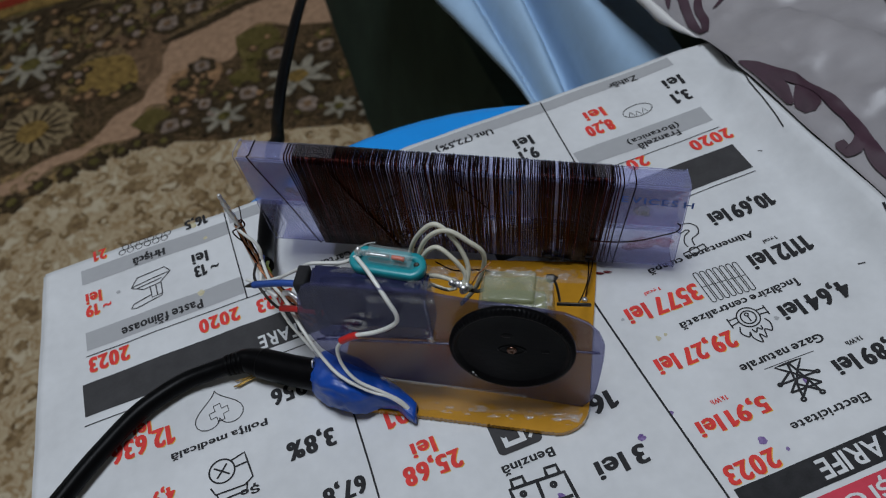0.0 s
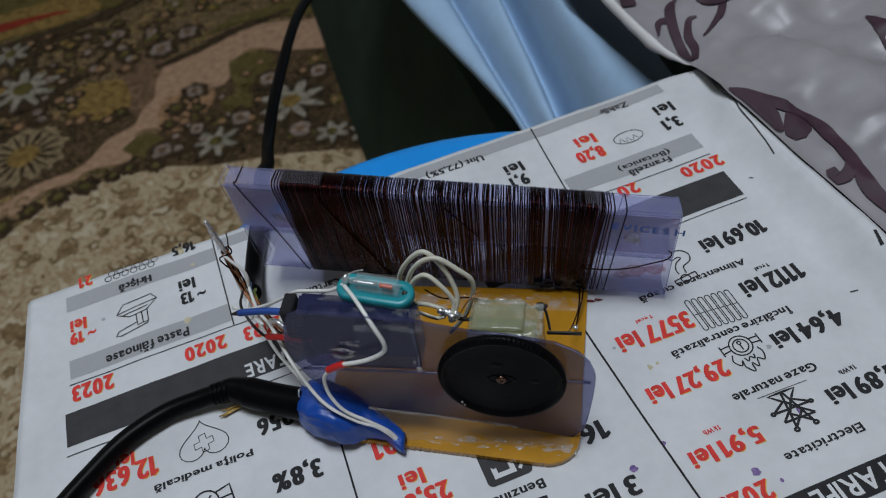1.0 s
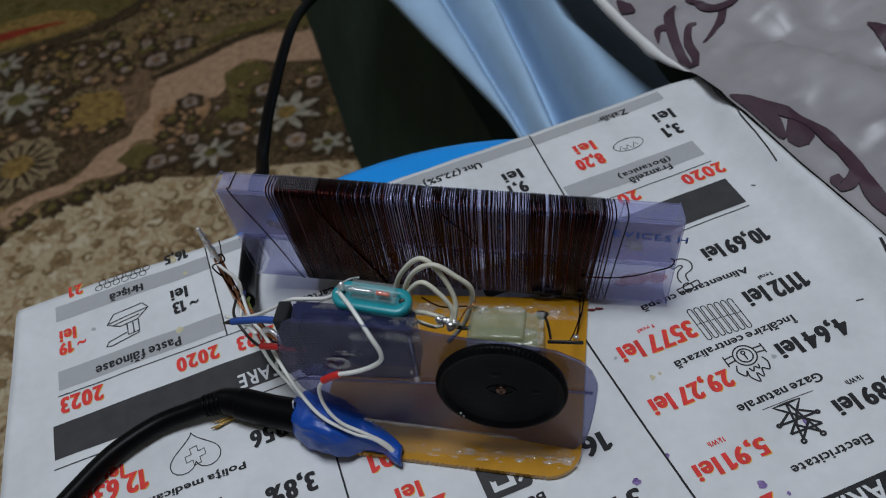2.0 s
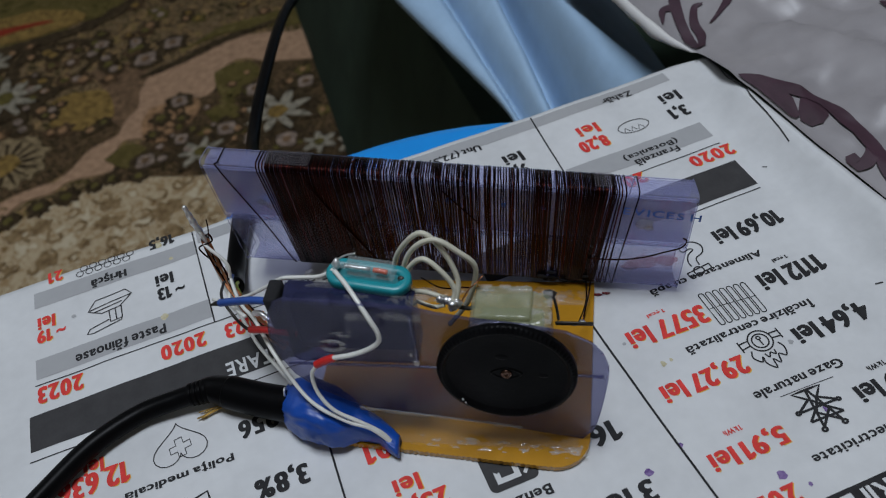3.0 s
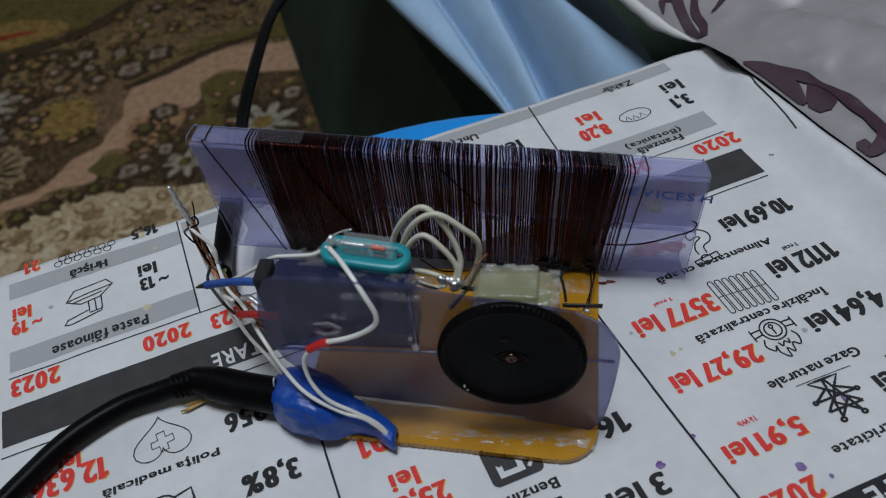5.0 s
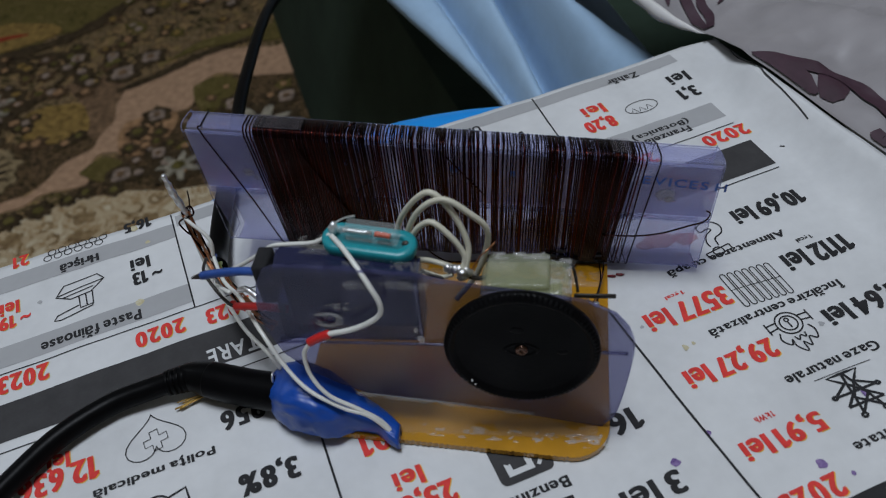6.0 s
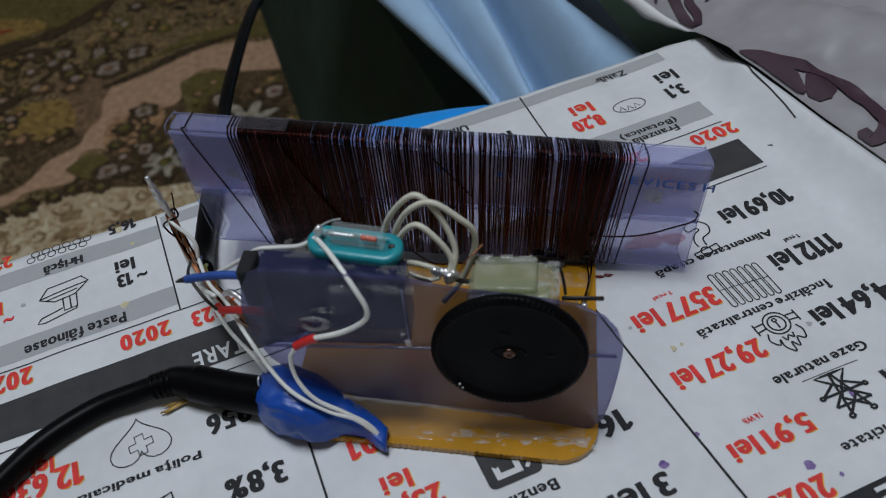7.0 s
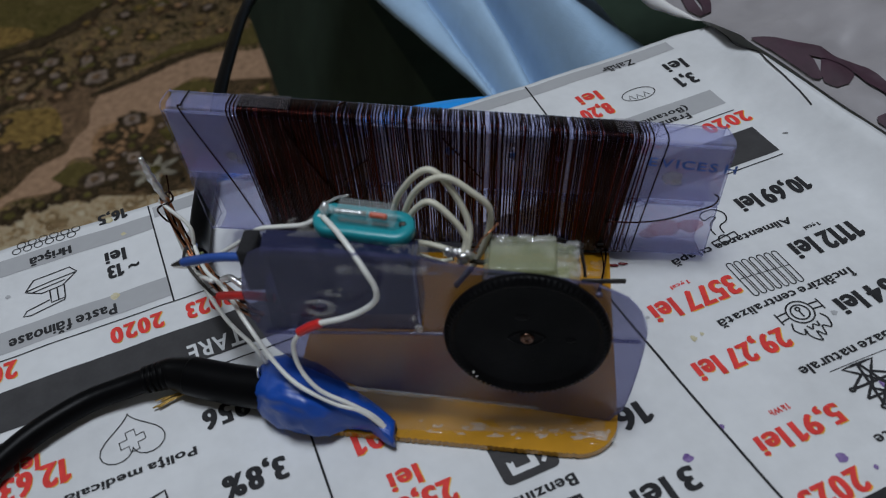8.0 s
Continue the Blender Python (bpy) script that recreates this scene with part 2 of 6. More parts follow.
def mesh_of(name, bm, material):
    me = bpy.data.meshes.new(name)
    bmesh.ops.recalc_face_normals(bm, faces=bm.faces)
    bm.to_mesh(me)
    bm.free()
    me.materials.append(material)
    return me


def thing(name, bm, material, label, category, group="", kind="", smooth=True, place=None):
    ob = new(name, mesh_of(name, bm, material))
    if place is not None:
        ob.matrix_world = place
    return tagged(finish(ob, smooth), label, category, group, kind)


def part(name, bm, material, parent, label="", smooth=True):
    ob = new(name, mesh_of(name, bm, material))
    ob.parent = parent
    if label:
        tagged(ob, label)
    return finish(ob, smooth)


def empty(name, place, label, category, kind=""):
    ob = new(name)
    ob.empty_display_size = 0.01
    ob.matrix_world = place
    return tagged(ob, label, category, "", kind)


def smooth_line(points, steps=8):
    """Catmull-Rom through the points."""
    p = [Vector(q) for q in points]
    p = [2 * p[0] - p[1]] + p + [2 * p[-1] - p[-2]]
    out = []
    for i in range(1, len(p) - 2):
        for k in range(steps):
            t = k / steps
            out.append(0.5 * (2 * p[i] + (p[i + 1] - p[i - 1]) * t + (2 * p[i - 1] - 5 * p[i] + 4 * p[i + 1] - p[i + 2]) * t * t
                              + (3 * p[i] - p[i - 1] - 3 * p[i + 1] + p[i + 2]) * t ** 3))
    out.append(p[-2])
    return out


def loft(bm, rings, closed=True, caps=True):
    made = [[bm.verts.new(v) for v in ring] for ring in rings]
    n = len(made[0])
    for a, b in zip(made, made[1:]):
        for i in range(n if closed else n - 1):
            j = (i + 1) % n
            bm.faces.new((a[i], a[j], b[j], b[i]))
    if caps and closed:
        bm.faces.new(made[0])
        bm.faces.new(made[-1])
    return made


def tube(bm, points, radius, sides=8, steps=8, smooth=True):
    """A round wire through the points; radius: a number or a function of 0..1."""
    line = smooth_line(points, steps) if smooth else [Vector(q) for q in points]
    side = None
    rings = []
    for i, q in enumerate(line):
        d = (line[min(i + 1, len(line) - 1)] - line[max(i - 1, 0)]).normalized()
        if side is None:
            side = d.cross(Vector((0, 0, 1)) if abs(d.z) < 0.9 else Vector((1, 0, 0))).normalized()
        side = (side - d * side.dot(d)).normalized()
        up = d.cross(side)
        r = radius(i / (len(line) - 1)) if callable(radius) else radius
        rings.append([q + r * (math.cos(a) * side + math.sin(a) * up) for a in (2 * math.pi * k / sides for k in range(sides))])
    loft(bm, rings)
    return bm


def block(bm, x0, x1, y0, y1, z0, z1, bevel=0.0, seg=2):
    made = bmesh.ops.create_cube(bm, size=1)["verts"]
    for v in made:
        v.co = Vector(((x0 + x1) / 2 + v.co.x * (x1 - x0), (y0 + y1) / 2 + v.co.y * (y1 - y0), (z0 + z1) / 2 + v.co.z * (z1 - z0)))
    if bevel:
        edges = list({e for v in made for e in v.link_edges})
        bmesh.ops.bevel(bm, geom=edges, offset=bevel, segments=seg, affect="EDGES", profile=0.5)
    return bm


def plate(bm, outline, low, high):
    """A flat plate with that outline (x, y), between the two heights."""
    bottom = [bm.verts.new((x, y, low)) for x, y in outline]
    top = [bm.verts.new((x, y, high)) for x, y in outline]
    bm.faces.new(bottom[::-1])
    bm.faces.new(top)
    for i in range(len(outline)):
        j = (i + 1) % len(outline)
        bm.faces.new((bottom[i], bottom[j], top[j], top[i]))
    return bm


def lump(bm, centre, radius, squash=(1, 1, 1), rough=0.25, seed=0, sub=2):
    made = bmesh.ops.create_icosphere(bm, subdivisions=sub, radius=1)["verts"]
    for v in made:
        k = 1 + rough * noise.noise(v.co * 1.7 + Vector((seed * 7.1, seed * 3.3, 0)))
        v.co = Vector(centre) + Vector((v.co.x * squash[0], v.co.y * squash[1], v.co.z * squash[2])) * radius * k
    return bm


# ---- room ----
def wall(name, x0, x1, y0, y1, z0, z1, material):
    bm = bmesh.new()
    block(bm, x0, x1, y0, y1, z0, z1)
    ob = new(name, mesh_of(name, bm, material))
    return tagged(ob, "", name.split("_")[0], "", "structure")


wall("floor", -2.2, 2.2, -1.9, 2.9, -0.1, 0.0, floor_mat)
wall("ceiling", -2.2, 2.2, -1.9, 2.9, 2.6, 2.7, ceiling_paint)
wall("wall_north", -2.2, 2.2, 2.9, 3.0, -0.1, 2.7, wall_paint)
wall("wall_south", -2.2, 2.2, -2.0, -1.9, -0.1, 2.7, wall_paint)
wall("wall_west", -2.3, -2.2, -2.0, 3.0, -0.1, 2.7, wall_paint)
wall("wall_east", 2.2, 2.3, -2.0, 3.0, -0.1, 2.7, wall_paint)

# ---- carpet ----
carpet = empty("carpet", pose(0, 0, 0), "brown floral carpet with peach scrolls and beige field on the floor", "carpet")


def ragged(outline, rough, steps=8, closed=True, seed=0.0):
    """The outline with a soft, uneven woven edge."""
    line = smooth_line(list(outline) + ([outline[0]] if closed else []), steps)[:-1]
    out = []
    for p in line:
        q = Vector((p.x * 22 + seed, p.y * 22, seed))
        out.append((p.x + rough * noise.noise(q), p.y + rough * noise.noise(q + Vector((9, 4, 2)))))
    return out


WOVEN = itertools.count()


def pile(name, outline, level, material, rough=0.02, steps=8, seed=0.0, label=""):
    level += 0.03 * (next(WOVEN) % 19)
    bm = bmesh.new()
    pts = [(x, y, 0) for x, y in outline]
    plate(bm, ragged(pts, rough, steps, True, seed), 0.004, 0.008 + 0.0008 * level)
    bmesh.ops.triangulate(bm, faces=[f for f in bm.faces if len(f.verts) > 4])
    return part(name, bm, material, carpet, label, smooth=False)


bm = bmesh.new()
block(bm, -1.7, 0.5, -1.0, 2.3, 0.0005, 0.008)
part("pile_ground", bm, pile_dark, carpet, "dark brown and green floral ground")
BAND_UPPER = [(-0.121, 1.110), (-0.211, 1.124), (-0.234, 1.098), (-0.274, 1.080), (-0.318, 1.066), (-0.321, 1.033), (-0.327, 0.997), (-0.342, 0.971), (-0.344, 0.942), (-0.358, 0.932), (-0.380, 0.920), (-0.390, 0.889), (-0.411, 0.871), (-0.442, 0.862), (-0.478, 0.849), (-0.510, 0.831), (-0.66, 0.77)]
BAND_LOWER = [(-0.66, 0.73), (-0.504, 0.803), (-0.475, 0.816), (-0.445, 0.837), (-0.415, 0.847), (-0.389, 0.868), (-0.351, 0.872), (-0.344, 0.897), (-0.331, 0.921), (-0.302, 0.925), (-0.298, 0.969), (-0.277, 0.993), (-0.238, 0.990), (-0.220, 1.013), (-0.213, 1.050), (-0.182, 1.057), (-0.121, 1.035), (-0.06, 1.03), (-0.06, 1.11)]
pile("shaded_ground", [(-0.30, 0.925), (-0.298, 0.97), (-0.275, 0.995), (-0.236, 0.995), (-0.216, 1.05), (-0.12, 1.045), (0.0, 1.0), (0.02, 0.82), (-0.23, 0.828), (-0.34, 0.848), (-0.36, 0.868)], 0.5, pile_shade, 0.012, 6, 9.0, "blackish green ground")
pile("shaded_ground", [(-0.66, 0.80), (-0.50, 0.845), (-0.41, 0.875), (-0.35, 0.94), (-0.34, 0.98), (-0.36, 1.02), (-0.43, 0.98), (-0.52, 1.0), (-0.66, 0.95)], 0.5, pile_shade, 0.012, 6, 4.0, "blackish green ground")
pile("scroll_band", BAND_UPPER + BAND_LOWER, 1, pile_peach, 0.010, 6, 3.0, "peach scroll band")
pile("beige_field", [(-0.75, 0.66), (-0.60, 0.71), (-0.496, 0.765), (-0.467, 0.790), (-0.436, 0.810), (-0.404, 0.826), (-0.371, 0.839), (-0.337, 0.845), (-0.281, 0.842), (-0.232, 0.833), (-0.06, 0.812), (0.10, 0.77), (0.2, 0.3), (-0.4, 0.1), (-0.8, 0.3)],
     1, pile_field, 0.012, 10, 5.0, "beige field")
pile("golden_patch", [(-0.46, 1.035), (-0.41, 1.055), (-0.37, 1.03), (-0.36, 0.985), (-0.385, 0.955), (-0.42, 0.98), (-0.445, 1.0)], 1.2, pile_gold, 0.014, 5, 2.0, "ochre patch")
pile("rose_patch", [(-0.40, 1.10), (-0.36, 1.11), (-0.325, 1.07), (-0.325, 1.0), (-0.35, 0.965), (-0.37, 1.0), (-0.375, 1.05)], 0.9, pile_rose, 0.014, 5, 6.0)
pile("rose_patch", [(-0.305, 0.985), (-0.255, 0.985), (-0.25, 0.945), (-0.275, 0.915), (-0.31, 0.915), (-0.32, 0.94)], 1.4, pile_rust, 0.010, 5, 7.0)
pile("olive_medallion", [(-0.72, 1.17), (-0.575, 1.205), (-0.493, 1.222), (-0.411, 1.25), (-0.365, 1.30), (-0.27, 1.45), (-0.35, 1.7), (-0.8, 1.6)], 1, pile_moss, 0.02, 8, 7.0, "olive medallion")
pile("golden_lobe", [(-0.66, 1.20), (-0.579, 1.212), (-0.496, 1.228), (-0.446, 1.242), (-0.437, 1.270), (-0.470, 1.296), (-0.515, 1.306), (-0.560, 1.292), (-0.66, 1.26)], 2, pile_gold, 0.012, 6, 1.5, "ochre lobe")
pile("red_stripe", [(-0.68, 1.19), (-0.586, 1.236), (-0.535, 1.252), (-0.480, 1.256), (-0.52, 1.266), (-0.60, 1.258), (-0.68, 1.23)], 3, pile_red, 0.006, 6, 1.0, "red stripe")
for spot, seed in (([(-0.27, 1.12), (-0.20, 1.16), (-0.10, 1.17), (-0.10, 1.13), (-0.21, 1.135)], 1.0), ([(-0.225, 1.04), (-0.185, 1.055), (-0.165, 1.02), (-0.18, 0.985), (-0.215, 0.985)], 2.0), ([(-0.355, 0.895), (-0.325, 0.915), (-0.305, 0.895), (-0.33, 0.872)], 3.0), ([(-0.235, 0.955), (-0.205, 0.965), (-0.19, 0.935), (-0.215, 0.925)], 4.0)):
    pile("olive_leaf", spot, 1.6, pile_moss, 0.008, 5, seed)


def dark_line(points, half, level=2.2):
    """A dark woven outline that swells and thins along its way."""
    bm = bmesh.new()
    line = smooth_line([(x, y, 0) for x, y in points], 8)
    n = len(line) - 1
    rings = []
    for i, p in enumerate(line):
        d = (line[min(i + 1, n)] - line[max(i - 1, 0)]).normalized()
        k = half * (0.45 + 0.55 * math.sin(math.pi * (0.08 + 0.84 * i / n))) * (1 + 0.7 * noise.noise(p * 60))
        side = Vector((-d.y, d.x, 0)) * k
        rings.append([p + side + Vector((0, 0, 0.004)), p + side + Vector((0, 0, 0.008 + 0.0008 * level)), p - side + Vector((0, 0, 0.008 + 0.0008 * level)), p - side + Vector((0, 0, 0.004))])
    loft(bm, rings)
    return part("dark_outline", bm, pile_black, carpet, "", smooth=False)


dark_line([(-0.66, 1.15), (-0.575, 1.19), (-0.493, 1.207), (-0.411, 1.236), (-0.355, 1.29), (-0.28, 1.40)], 0.013)
dark_line([(-0.50, 1.20), (-0.52, 1.14), (-0.505, 1.07), (-0.50, 1.00), (-0.53, 0.955), (-0.60, 0.93)], 0.011)
dark_line([(-0.50, 1.185), (-0.45, 1.19), (-0.41, 1.175), (-0.40, 1.14), (-0.42, 1.10)], 0.007)
dark_line([(-0.56, 1.02), (-0.50, 1.03), (-0.455, 1.065), (-0.42, 1.09)], 0.014)
dark_line([(-0.33, 1.06), (-0.275, 1.085), (-0.225, 1.115), (-0.14, 1.145)], 0.008)


def blossom(name, x, y, r, petals, material, core, level=2, seed=0, depth=0.42):
    pts = []
    for i in range(petals * 4):
        a = 2 * math.pi * i / (petals * 4) + seed
        k = r * (1 - depth * (0.5 + 0.5 * math.cos(petals * a)) + 0.22 * noise.noise(Vector((x * 40, y * 40, i * 0.7))))
        pts.append((x + k * math.cos(a), y + k * math.sin(a)))
    line = ragged([(px, py, 0) for px, py in pts], 0.003, 2, True, seed)
    high = 0.008 + 0.0008 * (level + 0.03 * (next(WOVEN) % 19))
    bm = bmesh.new()
    heart = bm.verts.new((x, y, high))
    top = [bm.verts.new((px, py, high)) for px, py in line]
    low = [bm.verts.new((px, py, 0.004)) for px, py in line]
    for i in range(len(line)):
        k = (i + 1) % len(line)
        bm.faces.new((heart, top[i], top[k]))
        bm.faces.new((top[i], low[i], low[k], top[k]))
    ob = part(name, bm, material, carpet, "", smooth=False)
    if core:
        heart_r = (0.3 if name == "blossom" else 0.40) * r
        pile("blossom_core", [(x + heart_r * math.cos(a), y + heart_r * math.sin(a)) for a in (0, 1.2, 2.4, 3.6, 4.8)], level + 1, core, 0.003, 3, seed)
    return ob


rng = random.Random(4)
SPINE = [Vector(p) for p in ((-0.06, 1.075), (-0.15, 1.085), (-0.22, 1.075), (-0.27, 1.04), (-0.315, 0.965), (-0.37, 0.90), (-0.44, 0.85), (-0.50, 0.82), (-0.60, 0.775))]


def off_band(x, y, r):
    """Whether a flower of radius r keeps clear of the peach band."""
    p = Vector((x, y))
    for a, b in zip(SPINE, SPINE[1:]):
        f = max(0.0, min(1.0, (p - a).dot(b - a) / (b - a).length_squared))
        if (p - a.lerp(b, f)).length < 0.026 + r:
            return False
    return True


# cream flowers with their dark surrounds
for x, y, r, n in ((-0.141, 0.926, 0.044, 8), (-0.236, 0.874, 0.030, 7), (-0.093, 0.850, 0.022, 6), (-0.05, 0.838, 0.024, 6), (-0.515, 1.068, 0.050, 9), (-0.555, 1.165, 0.030, 7)):
    blossom("blossom", x, y, r * 1.25, n, pile_black, None, 2, 0.3 + x, 0.2)
    blossom("blossom", x, y, r, n, pile_cream, pile_gold if r == 0.044 else pile_olive, 3, 0.3 + x, 0.62)
# small squarish buds with dark rings
for x, y, r in ((-0.131, 0.866, 0.014), (-0.206, 0.912, 0.014), (-0.170, 0.984, 0.014), (-0.270, 0.988, 0.012), (-0.305, 0.875, 0.013), (-0.262, 0.905, 0.010), (-0.105, 0.980, 0.012), (-0.175, 0.880, 0.010), (-0.395, 1.165, 0.011), (-0.325, 1.105, 0.016), (-0.29, 1.135, 0.014), (-0.345, 1.155, 0.009)):
    blossom("bud", x, y, r * 1.8, 6, pile_black, None, 2, x * 20, 0.25)
    blossom("bud", x, y, r, 4, pile_mauve, pile_rose, 3, x * 31, 0.2)
# rings along the border of the beige field and beside the band
for x, y, r in ((-0.392, 0.836, 0.017), (-0.362, 0.846, 0.013), (-0.341, 0.853, 0.012), (-0.425, 0.824, 0.016), (-0.457, 0.811, 0.016), (-0.486, 0.790, 0.018), (-0.309, 0.849, 0.012), (-0.515, 0.770, 0.018), (-0.29, 0.955, 0.016), (-0.30, 0.925, 0.012), (-0.265, 0.948, 0.012)):
    blossom("rosette", x, y, r, 7, pile_black, pile_olive, 3, x * 31, 0.25)
# fan flower
blossom("fan_flower", -0.485, 0.918, 0.056, 14, pile_straw, pile_gold, 2, 0.2, 0.14)
for k in range(16):
    a = 2 * math.pi * k / 16 + 0.1
    dark_line([(-0.485 + q * math.cos(a), 0.918 + q * math.sin(a)) for q in (0.016, 0.030, 0.046)], 0.0022, 3.4)
for i in range(150):
    x, y = rng.uniform(-0.66, -0.32), rng.uniform(0.86, 1.20)
    if y < 0.88 - (x + 0.40) * 0.55 or (x + 0.485) ** 2 + (y - 0.918) ** 2 < 0.0032 or (x + 0.41) ** 2 + (y - 1.01) ** 2 < 0.0007:
        continue
    if not off_band(x, y, 0.016):
        continue
    r = rng.uniform(0.009, 0.018)
    blossom("rosette", x, y, r, rng.choice((5, 6, 7)), rng.choice((pile_black, pile_black, pile_umber)), rng.choice((pile_rust, pile_mauve, pile_olive, pile_gold)), 2.2, i * 0.7, 0.3)
for i in range(46):
    x, y = rng.uniform(-0.30, -0.03), rng.uniform(0.85, 1.03)
    if not off_band(x, y, 0.012) or (x + 0.141) ** 2 + (y - 0.926) ** 2 < 0.002:
        continue
    blossom("rosette", x, y, rng.uniform(0.008, 0.015), 5, rng.choice((pile_black, pile_umber, pile_moss)), rng.choice((pile_rust, pile_olive, pile_mauve)), 1.8, i * 0.9, 0.35)
for i in range(40):
    x = rng.uniform(-0.36, -0.05)
    blossom("rosette", x, rng.uniform(1.17, 1.34) - (x + 0.1) * 0.1, rng.uniform(0.010, 0.020), 6, rng.choice((pile_umber, pile_black, pile_moss)), rng.choice((pile_rust, pile_mauve, pile_gold)), 2, i * 1.3, 0.35)
for i in range(80):
    x, y = rng.uniform(-0.60, 0.0), rng.uniform(0.46, 0.82)
    if y > 0.83 + (x + 0.25) * 0.16 or y > 1.10 + x * 0.62:
        continue
    blossom("field_spot", x, y, rng.uniform(0.007, 0.015), 5, pile_tan, None, 1.6, i * 1.1, 0.3)
bm = bmesh.new()
for i in range(230):
    x, y = rng.uniform(-0.62, 0.02), rng.uniform(0.42, 0.83)
    r = rng.uniform(0.006, 0.014)
    a0 = rng.uniform(0, 6.3)
    tube(bm, [(x + r * (1 - k * 0.12) * math.cos(a0 + k), y + r * (1 - k * 0.12) * math.sin(a0 + k), 0.0080) for k in (0, 0.8, 1.6, 2.4, 3.2, 4.0, 4.8)], 0.0024, 5, 3)
tagged(part("field_scrollwork", bm, pile_tan, carpet, "tan scrolls in the beige field"), kind="stuff")

# ---- bed with green side ----
bed = empty("bed", pose(0, 0, 0), "bed with dark green cloth side standing on the carpet", "bed")
bm = bmesh.new()
FOOT = [(0.19, -0.6), (0.165, 0.20), (0.135, 0.30), (0.03, 0.335), (-0.062, 0.823), (-0.118, 1.192), (-0.215, 1.8), (1.3, 1.8), (1.3, -0.6)]
loft(bm, [[(x, y, 0.009) for x, y in FOOT], [(x + (0.066 if 0.31 < y and x < 1 else 0.0), y, 0.272) for x, y in FOOT]])
part("bed_base", bm, bed_green, bed, smooth=False)
bm = bmesh.new()
plate(bm, [(0.33, -0.55), (0.30, 0.20), (0.30, 0.33), (0.29, 0.45), (0.20, 0.9), (0.15, 1.7), (1.25, 1.75), (1.25, -0.55)], 0.272, 0.43)
part("mattress", bm, hem_mat, bed, "pale mattress", smooth=False)

# ---- blue blanket along the bed's edge ----
def crease_lines(y):
    """Where the blanket's edge, its creases and the fall beside the sheet lie at that y."""
    c2 = 0.0912 - 0.093 * (y - 0.328)
    return 0.071 - 0.345 * (y - 0.334), 0.072 - 0.163 * (y - 0.336), c2, max(0.121 - 0.33 * (y - 0.305), c2 + 0.010)


def blanket_height(x, y):
    e, c1, c2, c3 = crease_lines(y)
    z = 0.391 + 0.002 * noise.noise(Vector((x * 40, y * 12, 3))) + 0.0006 * noise.noise(Vector((x * 160, y * 60, 7)))
    rise = max(0.0, min(1.0, (x - c1) / (c3 - c1)))
    z += 0.034 * rise * rise * (3 - 2 * rise)
    for w0, w1, high, skew in ((e, c1, 0.22, 0.8), (c1, c2, 0.34, 0.62), (c2, c3 + 0.008, 0.10, 0.8)):
        if w0 <= x < w1:
            z += high * (w1 - w0) * math.sin(math.pi * ((x - w0) / (w1 - w0)) ** skew) ** 0.8
    z -= 0.009 * math.exp(-((x - c1) / 0.0038) ** 2) + 0.036 * math.exp(-((x - c2 + 0.0015) / 0.0060) ** 2)
    z -= 0.030 * max(0.0, (x - c3) / 0.03) ** 1.1
    return z


bm = bmesh.new()
rings = []
for i in range(90):
    y = 0.284 + 0.43 * i / 89
    e, c1, c2, c3 = crease_lines(y)
    row = [(e - 0.0008, y, blanket_height(e, y) - 0.003)]
    for k in range(141):
        x = e + (c3 + 0.070 - e) * k / 140
        row.append((x, y, blanket_height(x, y)))
    rings.append(row)
loft(bm, rings, closed=False, caps=False)
ob = thing("blanket", bm, cloth_blue, "light blue cloth blanket lying in long folds along the bed", "blanket")
mod = ob.modifiers.new("thickness", "SOLIDIFY")
mod.thickness = 0.002

# ---- patterned sheet ----
RIM = smooth_line([(0.075, 0.50, 0), (0.094, 0.40, 0), (0.1065, 0.337, 0), (0.1120, 0.3127, 0), (0.1164, 0.2975, 0), (0.1205, 0.2885, 0), (0.1238, 0.2795, 0), (0.1254, 0.2680, 0), (0.1268, 0.2575, 0), (0.1297, 0.2480, 0), (0.1335, 0.2325, 0), (0.1364, 0.2205, 0), (0.1390, 0.2115, 0), (0.1436, 0.195, 0), (0.150, 0.17, 0), (0.163, 0.12, 0), (0.182, 0.04, 0), (0.20, -0.12, 0), (0.215, -0.4, 0)], 8)


def sheet_point(i, w):
    """A place on the sheet, w metres in from its rim at the i-th point of the rim."""
    i = max(0.0, min(len(RIM) - 1.001, i))
    k = int(i)
    p = RIM[k].lerp(RIM[k + 1], i - k)
    x, y = p.x + 0.97 * w, p.y + 0.22 * w
    return Vector((x, y, sheet_height(x, y, w)))


